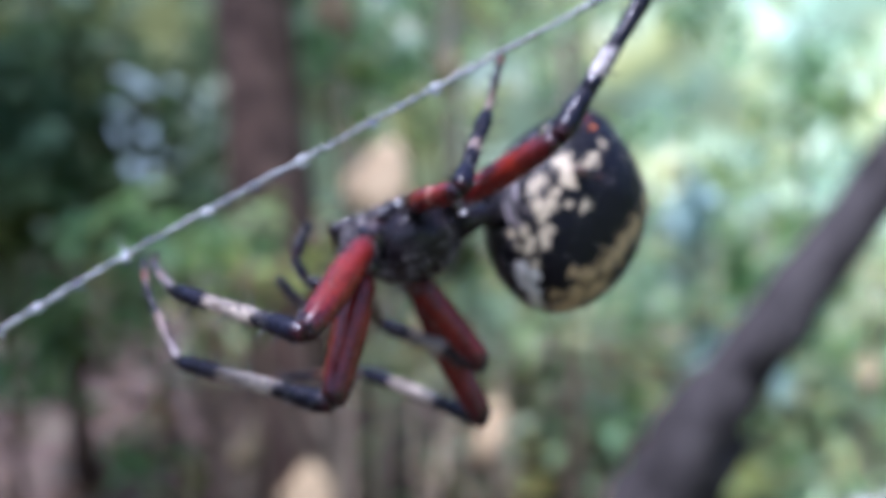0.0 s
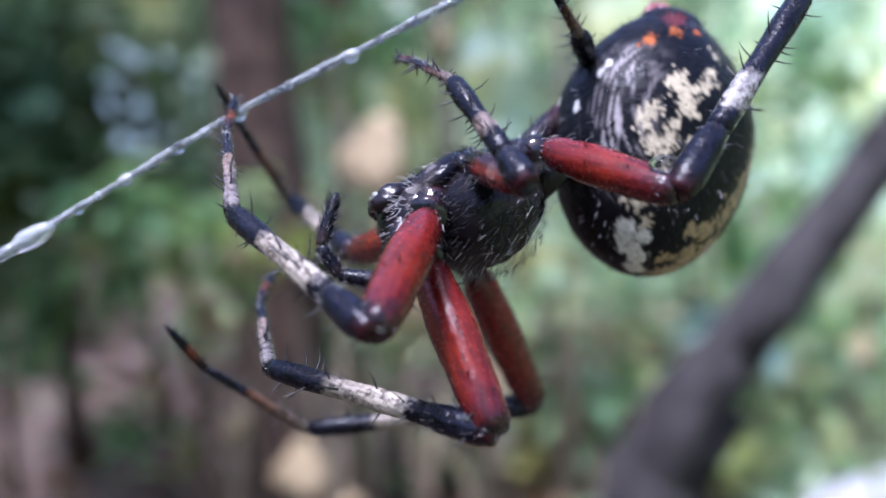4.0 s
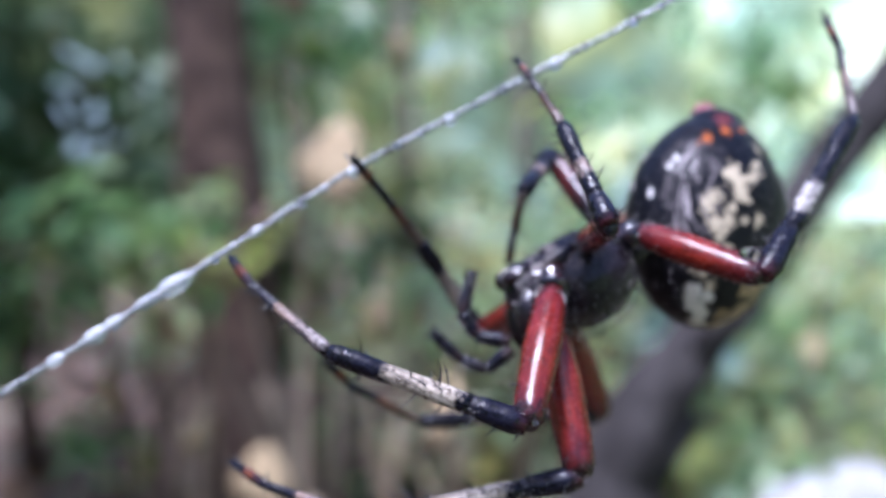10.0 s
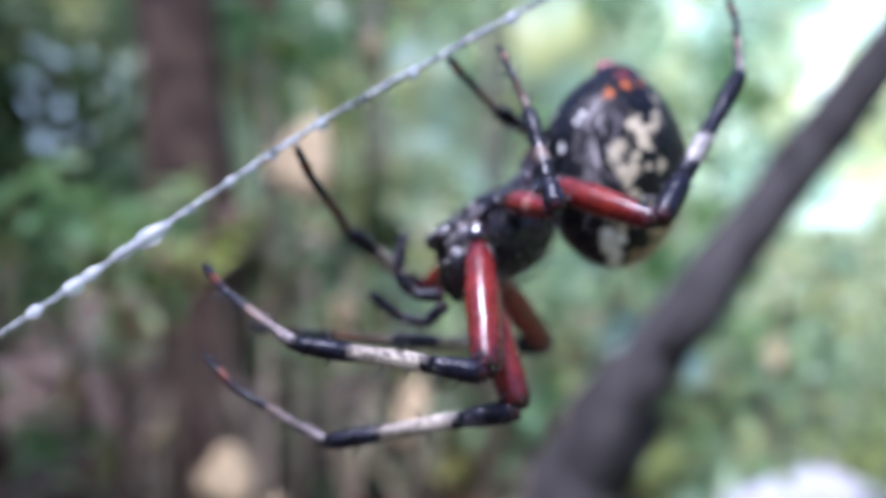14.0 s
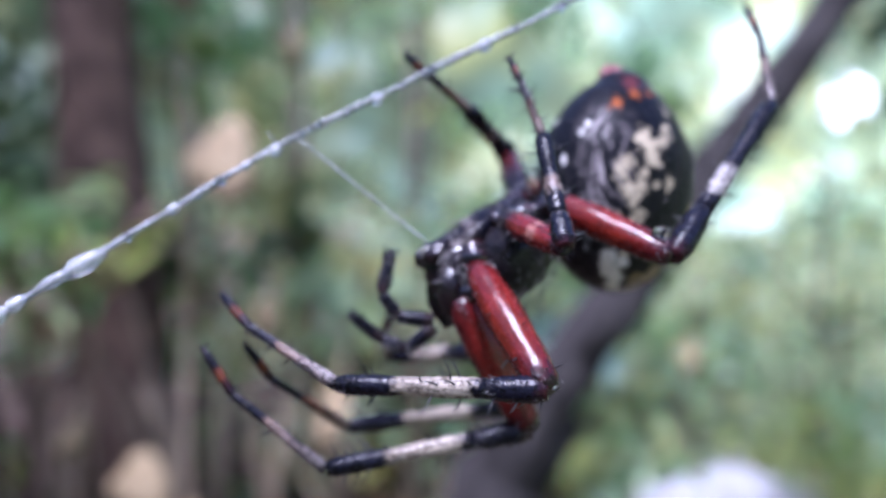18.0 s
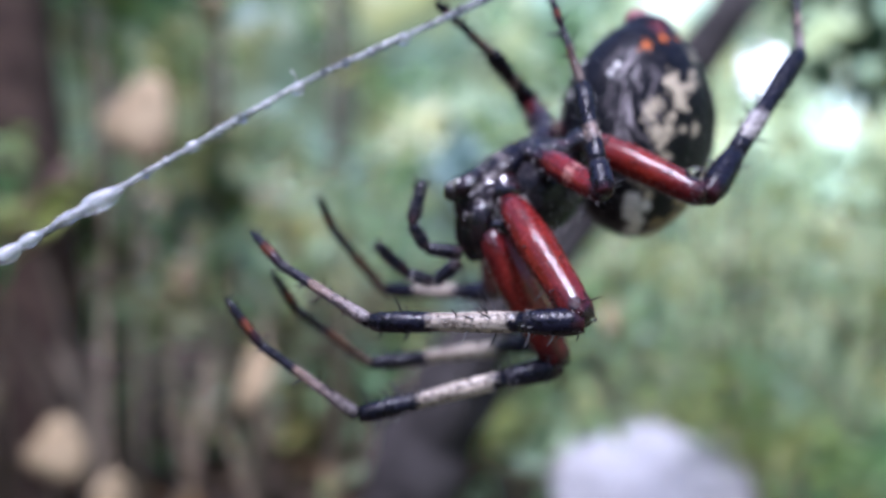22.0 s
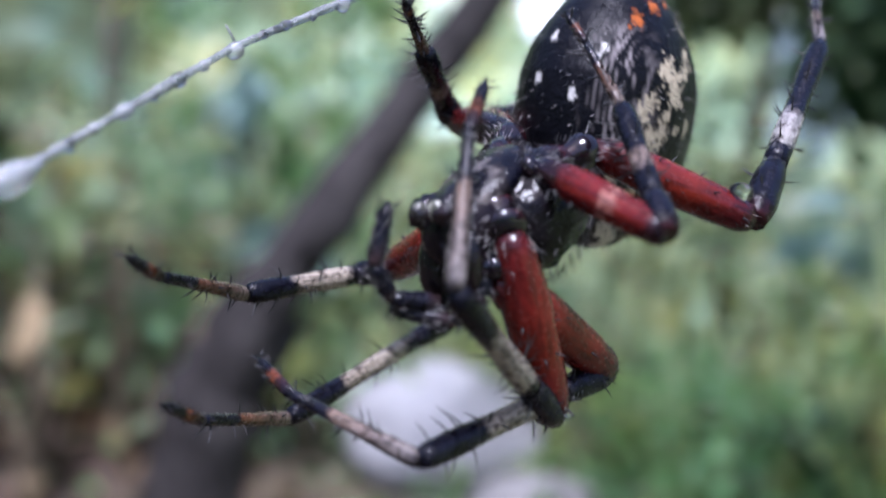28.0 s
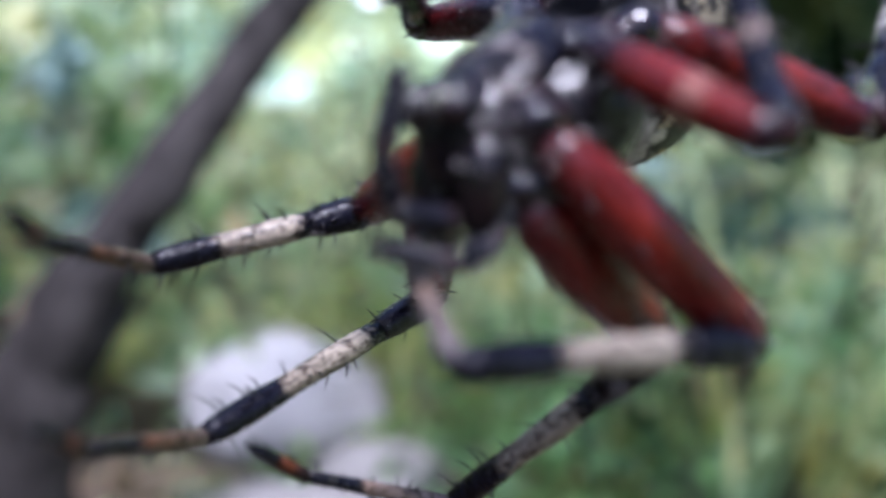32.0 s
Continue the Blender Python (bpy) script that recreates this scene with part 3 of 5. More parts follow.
# tall pale grass between the shrubs
def grass_tuft(az, dist, tall, count, seed, dry=False):
    rng = random.Random(seed)
    c = bearing(az, 0, dist)
    thing = new("grass_tuft")
    thing.location = (c.x, c.y, 0)
    bm = bmesh.new()
    tube(bm, [(0, 0, -0.01), (0, 0, 0.03), (0, 0, 0.06)], [0.03, 0.028, 0.018], 8)
    part("crown_base", bm, M_DRY, thing)
    for _ in range(count):
        a, h, out = rng.uniform(0, 6.28), tall * rng.uniform(0.6, 1.1), rng.uniform(0.12, 0.4)
        way, side = Vector((math.cos(a), math.sin(a), 0)), Vector((-math.sin(a), math.cos(a), 0))
        bm = bmesh.new()
        rows = []
        for i in range(7):
            u = i / 6
            p = way * (out * u * u * h + 0.015) + Vector((0, 0, h * u * (1 - 0.18 * u * out * 2)))
            w = 0.011 * (1 - u ** 2) + 0.001
            rows.append([bm.verts.new(p - side * w), bm.verts.new(p - way * w * 0.3), bm.verts.new(p + side * w)])
        for r, s in zip(rows, rows[1:]):
            for k in (0, 1):
                bm.faces.new((r[k], r[k + 1], s[k + 1], s[k]))
        part("blade", bm, M_STRAW if dry else M_LEAF_OLIVE, thing)
    return tagged(thing, "tuft of dry straw-coloured grass stalks" if dry else "tuft of long pale green grass blades", "grass", "grass tufts")


for az, dist, tall, count, seed in ((50, 1.5, 0.72, 12, 71), (57, 1.35, 0.85, 14, 72), (44, 1.7, 0.6, 10, 73), (35, 1.9, 0.5, 10, 74), (62, 1.5, 0.8, 12, 75)):
    grass_tuft(az, dist, tall, count, seed)
for az, dist, tall, count, seed in ((-6.5, 1.75, 0.62, 9, 81), (-1.5, 1.9, 0.55, 8, 82), (2.5, 1.8, 0.50, 9, 83), (7.5, 2.0, 0.60, 8, 84), (-13.5, 1.7, 0.5, 7, 85), (10.5, 1.75, 0.42, 7, 86)):
    grass_tuft(az, dist, tall, count, seed, True)


# loose leaves on the ground all round: brown litter under the trees, low green herbs where it is lighter
def ground_leaves(name, count, keep, mat, size, label, category, seed):
    rng = random.Random(seed)
    bm = bmesh.new()
    while count:
        a, reach = rng.uniform(0, 2 * math.pi), 0.3 + 4.3 * rng.random() ** 0.7
        p = Vector((HOME.x + math.sin(a) * reach, HOME.y + math.cos(a) * reach, rng.uniform(0.02, 0.05)))
        if not keep(p.x - HOME.x + rng.gauss(0, 0.25), p.y - HOME.y):
            continue
        count -= 1
        way = rng.uniform(0, 6.28)
        n = size * rng.uniform(0.6, 1.3)
        leaf_shape(bm, p, (math.cos(way), math.sin(way), rng.uniform(-0.1, 0.5)), (rng.gauss(0, .35), rng.gauss(0, .35), 1), n, n * rng.uniform(0.4, 0.65), 0.25)
    tagged(part(name, bm, mat), label, category, kind="stuff")


ground_leaves("leaf_litter", 5200, lambda x, y: x < 0.22 * y + 0.15, M_LITTER, 0.075, "brown dead leaves lying on the soil", "leaves", 91)
ground_leaves("ground_herbs", 4600, lambda x, y: x > 0.22 * y + 0.05, M_HERB, 0.06, "low green herbs over the forest floor", "plants", 92)

# slim saplings far between the shrubs
for i, (az, dist, r, top) in enumerate(((-5.2, 2.9, 0.03, 3.0), (0.8, 3.1, 0.026, 2.6), (7.5, 3.2, 0.024, 2.8), (-22.0, 2.6, 0.03, 2.8), (45.0, 2.9, 0.024, 2.6), (57.0, 2.4, 0.03, 2.8))):
    c = bearing(az, 0, dist)
    trunk_thing("sapling", [(c.x, c.y, -0.03), (c.x + 0.03, c.y, 0.9), (c.x - 0.02, c.y, top)], [r, r * 0.85, r * 0.5], M_PALEBARK if i < 3 else M_BARK, "slim pale forest sapling" if i < 3 else "slim brown forest sapling", 40 + i)

# glowing blue-grey discs added as dim light low in the shade
dim_mat = bpy.data.materials.new("dim_glow_patch")
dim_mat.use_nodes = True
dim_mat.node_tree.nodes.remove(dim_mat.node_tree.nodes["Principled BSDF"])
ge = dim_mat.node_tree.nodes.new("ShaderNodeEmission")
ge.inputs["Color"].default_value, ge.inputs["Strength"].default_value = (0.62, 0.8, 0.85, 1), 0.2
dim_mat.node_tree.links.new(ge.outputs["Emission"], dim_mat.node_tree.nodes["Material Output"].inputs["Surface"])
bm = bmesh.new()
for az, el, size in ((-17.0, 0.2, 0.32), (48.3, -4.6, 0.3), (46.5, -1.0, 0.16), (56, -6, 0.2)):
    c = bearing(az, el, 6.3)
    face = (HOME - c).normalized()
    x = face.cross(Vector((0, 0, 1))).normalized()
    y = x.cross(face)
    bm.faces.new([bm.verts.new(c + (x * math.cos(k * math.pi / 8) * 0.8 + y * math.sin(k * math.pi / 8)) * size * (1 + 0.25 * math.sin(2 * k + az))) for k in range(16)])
tagged(part("backdrop_dim_patches", bm, dim_mat), "added glowing patches of dim blue-grey light between far leaves", "backdrop", kind="structure")


# ---------- the spider ----------
spider = tagged(new("spider"), "black orb-weaver spider with red thighs, clinging below a strand", "spider")
FWD, LEFT = Vector((-0.80, -0.30, -0.52)).normalized(), Vector((0.14, 0.98, -0.10)).normalized()
LEFT = (LEFT - FWD * LEFT.dot(FWD)).normalized()
BACK = FWD.cross(LEFT).normalized()
BODY = Matrix((FWD, LEFT, BACK)).transposed()

# abdomen: x to its back, y to its left, z to the spinnerets
AX_Z = Vector((0.195, 0.25, 0.95)).normalized()
AX_Y = Vector((-0.45, 0.85, -0.15))
AX_Y = (AX_Y - AX_Z * AX_Y.dot(AX_Z)).normalized()
ABD = Matrix((AX_Y.cross(AX_Z), AX_Y, AX_Z)).transposed()
ABD_C, ABD_R = Vector((0.1, 4.9, -1.9)) * MM, Vector((4.7, 3.65, 5.98)) * MM


def belly_shape(u):
    k = 1.0 - 0.10 * max(0.0, u.z - 0.35) * 1.5 + 0.045 * max(0.0, -u.z)
    k += 0.10 * max(0.0, u.z - 0.9) * 8 - 0.24 * max(0.0, u.z - 0.15) * max(0.0, 0.95 - u.z)
    return k + 0.006 * noise.noise(u * 7)


# pigment marks on the unit sphere of the abdomen: direction, reach, colour number
MARKS = {
    "tan": [(0.80, -0.42, 0.46, 0.092), (0.84, -0.52, 0.16, 0.128), (0.72, -0.68, -0.12, 0.139), (0.60, -0.72, -0.34, 0.139), (0.47, -0.71, -0.52, 0.139), (0.30, -0.68, -0.66, 0.116), (0.10, -0.72, -0.68, 0.069), (0.50, -0.48, -0.72, 0.151), (0.28, -0.48, -0.82, 0.151), (0.24, -0.22, -0.94, 0.174), (0.22, 0.10, -0.97, 0.174), (0.02, -0.46, -0.88, 0.069)],
    "cream": [(0.08, -0.8, 0.6, 0.065), (-0.37, -0.9, 0.23, 0.112), (-0.28, -0.94, 0.2, 0.083), (-0.06, -0.95, 0.31, 0.077), (-0.15, -0.95, 0.27, 0.059), (-0.02, -0.91, 0.42, 0.041), (-0.6, -0.79, -0.07, 0.088), (-0.55, -0.82, -0.02, 0.071), (-0.36, -0.93, -0.05, 0.059), (-0.25, -0.96, 0.08, 0.083), (0.0, -0.99, -0.12, 0.059), (-0.21, -0.97, -0.15, 0.053),
              (-0.5, -0.84, -0.24, 0.094), (-0.38, -0.9, -0.18, 0.083), (-0.43, -0.85, -0.31, 0.071), (-0.34, -0.83, -0.45, 0.083), (-0.57, -0.68, -0.47, 0.065), (-0.31, -0.8, -0.51, 0.059), (-0.45, -0.68, -0.58, 0.083), (-0.33, -0.63, -0.71, 0.065), (-0.54, -0.6, -0.59, 0.059), (-0.66, -0.55, -0.51, 0.059)],
    "white": [(-0.43, -0.46, -0.76, 0.11), (-0.32, -0.38, -0.86, 0.12), (-0.12, -0.22, -0.97, 0.11), (-0.26, -0.54, -0.78, 0.08), (-0.20, -0.36, -0.90, 0.11), (-0.89, 0.24, 0.38, 0.05), (-0.87, -0.38, 0.32, 0.05), (-0.91, -0.33, 0.24, 0.045), (-0.95, 0.31, 0.08, 0.05), (-0.99, -0.14, -0.01, 0.055)],
    "wine": [(-0.25, -0.42, 0.87, 0.13)],
    "rust": [(-0.60, -0.56, 0.58, 0.08), (-0.32, -0.61, 0.73, 0.07), (-0.08, -0.62, 0.78, 0.055)],
}
PIG = {"cream": (0.54, 0.46, 0.32), "white": (0.74, 0.71, 0.66), "tan": (0.45, 0.32, 0.17), "rust": (0.46, 0.12, 0.025), "wine": (0.11, 0.02, 0.022), "grey": (0.13, 0.13, 0.15)}


def pigment(u):
    """Colour of the cuticle at a place on the abdomen: black with ragged pale marks."""
    wob = 0.08 * noise.noise(u * 8) + 0.24 * noise.noise(u * 17) + 0.27 * noise.noise(u * 36)
    col = Vector((0.004, 0.004, 0.006))
    sx, sy = u.x * 0.74 - u.y * 0.67, u.x * 0.67 + u.y * 0.74
    g = noise.noise(Vector((sx * 3 + sy * 7, sy * 44 - sx * 15, u.z * 4.5)))
    flank = max(0.0, 1 - abs(sx + 0.17) * 2.4) * max(0.0, min(1.0, (0.62 - abs(u.z + 0.03)) * 4)) if sy < -0.4 else 0.0
    if g > 0.08:
        col = col.lerp(Vector((0.30, 0.265, 0.26)), min(1.0, (g - 0.08) * 4) * flank)
    for kind, rows in MARKS.items():
        for x, y, z, r in rows:
            d = (u - Vector((x, y, z)).normalized()).length
            s = (r * (1 + (1.3 if kind == "white" else 3.4) * wob) - d) / 0.018
            if s > 0:
                col = col.lerp(Vector(PIG[kind]) * (0.8 + 0.35 * noise.noise(u * 31)), min(1.0, s))
    return col


bm = bmesh.new()
blob(bm, (0, 0, 0), ABD_R, None, 200, 150, belly_shape)
abdomen_mat, n, l, b = material("black_abdomen_with_pigment", 0.33, spec=0.11)
at = n.new("ShaderNodeAttribute")
at.attribute_name = "pigment"
v = coords(n, l, "Object", 1000.0)
grain = noise_node(n, l, v, 9.0, 3.0)
l.new(mix(n, l, 1.0, at.outputs["Color"], ramp(n, l, grain, [(0.35, (0.72, 0.72, 0.72)), (0.65, (1.0, 1.0, 1.0))]), "MULTIPLY"), b.inputs["Base Color"])
bump(n, l, b, noise_node(n, l, v, 4.5, 5.0), 0.5, 0.00012)
abdomen = part("abdomen", bm, abdomen_mat, spider, "black abdomen with cream blotches, rust spots and pale underside dashes")
abdomen.matrix_local = Matrix.Translation(ABD_C) @ ABD.to_4x4()
me = abdomen.data
lay = me.color_attributes.new("pigment", "FLOAT_COLOR", "POINT")
for i, vert in enumerate(me.vertices):
    u = Vector((vert.co.x / ABD_R.x, vert.co.y / ABD_R.y, vert.co.z / ABD_R.z)).normalized()
    lay.data[i].color = (*pigment(u), 1)
rng = random.Random(11)
bm = bmesh.new()
for _ in range(1500):
    u = Vector((rng.gauss(0, 1), rng.gauss(0, 1), rng.gauss(0, 1))).normalized()
    p = Vector((u.x * ABD_R.x, u.y * ABD_R.y, u.z * ABD_R.z)) * belly_shape(u) * 0.99
    w = (u + Vector((rng.gauss(0, .3), rng.gauss(0, .3), -0.5))).normalized() * rng.uniform(0.2, 0.42) * MM
    tube(bm, [p, p + w * 0.6, p + w], [0.013 * MM, 0.01 * MM, 0.004 * MM], 3, mat=int(rng.random() < 0.18), cap=False)
tagged(part("fine_hair", bm, [M_HAIR, M_FUZZ], abdomen), kind="stuff")
bm = bmesh.new()
for a in range(6):
    w = Vector((math.cos(a * 1.05) * 0.55, math.sin(a * 1.05) * 0.55, 0))
    tube(bm, [Vector((-0.45, 0.4, 5.1)) * MM + w * MM, Vector((-0.52, 0.47, 5.65)) * MM + w * MM * 0.9, Vector((-0.6, 0.54, 6.05)) * MM + w * MM * 0.5], [0.32 * MM, 0.27 * MM, 0.12 * MM], 8)
part("spinnerets", bm, mottled("wine_red_spinneret", [(0.35, (0.10, 0.02, 0.025)), (0.65, (0.28, 0.08, 0.08))], 900.0, rough=0.4, depth=0.00003), abdomen)

# carapace: swollen thorax, narrower head
THORAX, HEAD = Vector((-7.80, -0.74, -4.50)) * MM, Vector((-11.22, -1.48, -4.98)) * MM
HEAD = HEAD - FWD * 0.7 * MM + Vector((0.6, 0.0, -0.1)) * MM
bm = bmesh.new()
blob(bm, THORAX, (2.7 * MM, 2.5 * MM, 2.15 * MM), BODY, 44, 32, lambda u: 1 + 0.06 * noise.noise(u * 4) + 0.03 * noise.noise(u * 10) - 0.05 * abs(math.sin(3 * math.atan2(u.y, u.x))) * max(0.0, u.z))
blob(bm, HEAD, (1.85 * MM, 1.6 * MM, 1.6 * MM), BODY, 26, 18, lambda u: 1 + 0.05 * noise.noise(u * 5 + Vector((3, 1, 2))))
tube(bm, [THORAX - FWD * 1.8 * MM + BACK * 0.2 * MM, (THORAX - FWD * 2.6 * MM).lerp(ABD_C, 0.22), THORAX.lerp(ABD_C, 0.55)], [1.0 * MM, 0.65 * MM, 0.7 * MM], 12)
STERNUM_AT = THORAX.lerp(HEAD, 0.5) - BACK * 0.3 * MM
carapace = part("carapace", bm, M_CARAPACE, spider, "dark carapace with greyish hair")
rng = random.Random(12)
bm = bmesh.new()
for c, r, m, tilt in ((THORAX, 2.5, 1500, (-0.2, 0.2)), (STERNUM_AT, 1.8, 320, (0.2, -0.6))):
    for _ in range(m):
        u = (BODY @ Vector((rng.gauss(tilt[0], 1), rng.gauss(0, 1), rng.gauss(tilt[1], 0.8)))).normalized()
        p = c + u * r * MM
        w = (u * 0.55 + FWD * 0.8 + Vector((rng.gauss(0, .25), rng.gauss(0, .25), rng.gauss(0, .25)))).normalized() * rng.uniform(0.25, 0.6) * MM
        tube(bm, [p, p + w * 0.6, p + w], [0.009 * MM, 0.007 * MM, 0.003 * MM], 3, mat=int(rng.random() < 0.9), cap=False)
# bright tufts beside the jaws and along the brow
for fx, fy, fz in ((0.5, -0.9, 0.5), (0.85, -0.6, 0.0), (0.2, -1.0, -0.1), (0.7, -0.1, 0.75), (0.9, 0.5, 0.3), (0.1, -0.5, 0.9), (-0.1, -0.9, 0.35), (-0.6, -0.8, 0.4), (0.4, -0.8, -0.6), (-0.3, -0.6, -0.8)):
    for _ in range(34):
        u = (BODY @ Vector((rng.gauss(fx, .16), rng.gauss(fy, .16), rng.gauss(fz, .16)))).normalized()
        p = HEAD + u * 1.58 * MM
        w = (u * 0.7 + FWD * 0.6 + Vector((rng.gauss(0, .35), rng.gauss(0, .35), rng.gauss(0, .35)))).normalized() * rng.uniform(0.25, 0.55) * MM
        tube(bm, [p, p + w * 0.6, p + w + FWD * 0.08 * MM], [0.013 * MM, 0.010 * MM, 0.004 * MM], 3, mat=int(rng.random() < 0.12), cap=False)
tagged(part("pale_hair", bm, [M_FUZZ, M_HAIR], carapace), kind="stuff")
bm = bmesh.new()
STERNUM = THORAX.lerp(HEAD, 0.45) - BACK * 1.35 * MM
blob(bm, STERNUM, (2.3 * MM, 1.7 * MM, 0.75 * MM), BODY, 22, 12, lambda u: 1 + 0.06 * noise.noise(u * 5))
part("sternum", bm, M_STERNUM, spider)
for s in (-1, 1):
    bm = bmesh.new()
    a = HEAD + FWD * 1.0 * MM + LEFT * s * 0.8 * MM - BACK * 0.1 * MM
    w = (FWD * 0.45 + BACK * 0.6 + Vector((0, 0, -0.45))).normalized()
    tube(bm, [a - w * 0.5 * MM, a + w * 0.5 * MM, a + w * 1.2 * MM, a + w * 1.7 * MM - LEFT * s * 0.12 * MM, a + w * 2.05 * MM - LEFT * s * 0.25 * MM], [0.45 * MM, 0.66 * MM, 0.62 * MM, 0.46 * MM, 0.2 * MM], 16)
    jaw = part("chelicera", bm, M_JAW, spider, "shiny black jaw")
    bm = bmesh.new()
    e = a + w * 1.95 * MM
    tube(bm, [e, e - LEFT * s * 0.5 * MM + w * 0.3 * MM, e - LEFT * s * 0.9 * MM - FWD * 0.1 * MM], [0.2 * MM, 0.14 * MM, 0.03 * MM], 8)
    part("fang", bm, M_JAW, jaw)
    bm = bmesh.new()
    a = HEAD + FWD * 0.7 * MM + LEFT * s * 0.62 * MM - BACK * 1.25 * MM
    blob(bm, a, (0.8 * MM, 0.55 * MM, 0.5 * MM), BODY, 18, 14, lambda u: 1 + 0.25 * noise.noise(u * 3))
    lobe = part("mouth_lobe", bm, M_JAW, spider)
    bm = bmesh.new()
    blob(bm, a + FWD * 0.35 * MM - BACK * 0.12 * MM - LEFT * s * 0.1 * MM, (0.42 * MM, 0.36 * MM, 0.42 * MM), BODY, 14, 10, lambda u: 1 + 0.3 * noise.noise(u * 3 + Vector((s, 0, 0))))
    part("lobe_tip", bm, M_PALETIP, lobe, "pale greyish tip")
bm = bmesh.new()
for y, z, r in ((-0.35, 1.2, 0.17), (0.35, 1.2, 0.17), (-0.3, 0.75, 0.14), (0.3, 0.75, 0.14), (-1.25, 0.9, 0.12), (1.25, 0.9, 0.12)):
    blob(bm, HEAD + BODY @ Vector((1.45, y, z)) * MM, (r * MM, r * MM, r * MM), None, 10, 8)
part("eyes", bm, M_JAW, spider)

# pedipalps: thigh, shin and bristly tip in three pieces, keyed in motions()
PALPS = {}
for key, seed in (("right", 5), ("left", 6)):
    rng = random.Random(seed)
    palp = None
    for name, ln, stops, spines in (("pedipalp", 1.6, [(0, 0.28), (0.3, 0.36), (0.8, 0.31), (1, 0.24)], 50), ("shin", 1.3, [(0, 0.22), (0.3, 0.29), (0.8, 0.28), (1, 0.22)], 60), ("tarsus", 2.1, [(0, 0.21), (0.2, 0.27), (0.8, 0.25), (1, 0.10)], 190)):
        bm = bmesh.new()
        q, r = profile(ln * MM, [(u, w * MM) for u, w in stops], 12)
        tube(bm, q, r, 12)
        bristles(bm, rng, ln * MM, 0.27 * MM, spines, 0.34 * MM, 0.015 * MM, 1.3, mat=1)
        bristles(bm, rng, ln * MM, 0.27 * MM, 40, 0.34 * MM, 0.012 * MM, 1.6, 0.0, 0.9, 2)
        if palp is None:
            palp = part("pedipalp", bm, [M_PALP, M_HAIR, M_FUZZ], spider, "dark bristly feeler beside the jaws")
            PALPS[key] = [(palp, ln)]
        else:
            PALPS[key].append((part(name, bm, [M_PALP, M_HAIR, M_FUZZ], palp), ln))


def palp_path(key, rows):
    """Key a feeler through poses given by the bends of its three pieces."""
    paths = [[], [], []]
    for t, pts in rows:
        pts = [Vector(p) * MM for p in pts]
        root, made = pts[0], Matrix.Identity(4)
        at = root
        for k, (p, q) in enumerate(zip(pts, pts[1:])):
            m = Matrix.Translation(at) @ Vector((0, 0, 1)).rotation_difference(q - p).to_matrix().to_4x4()
            paths[k].append((t, m if k == 0 else made.inverted() @ m))
            if k == 0:
                made = m
            at = at + (q - p).normalized() * PALPS[key][k][1] * MM
    for (ob, _), path in zip(PALPS[key], paths):
        walk(ob, path)


# ---------- legs ----------
LEGS = {}
TIBIA_OF = {"1": M_TIBIA, "2": M_TIBIA, "3": M_TIBIA_SHORT, "4": M_TIBIA_HIND}


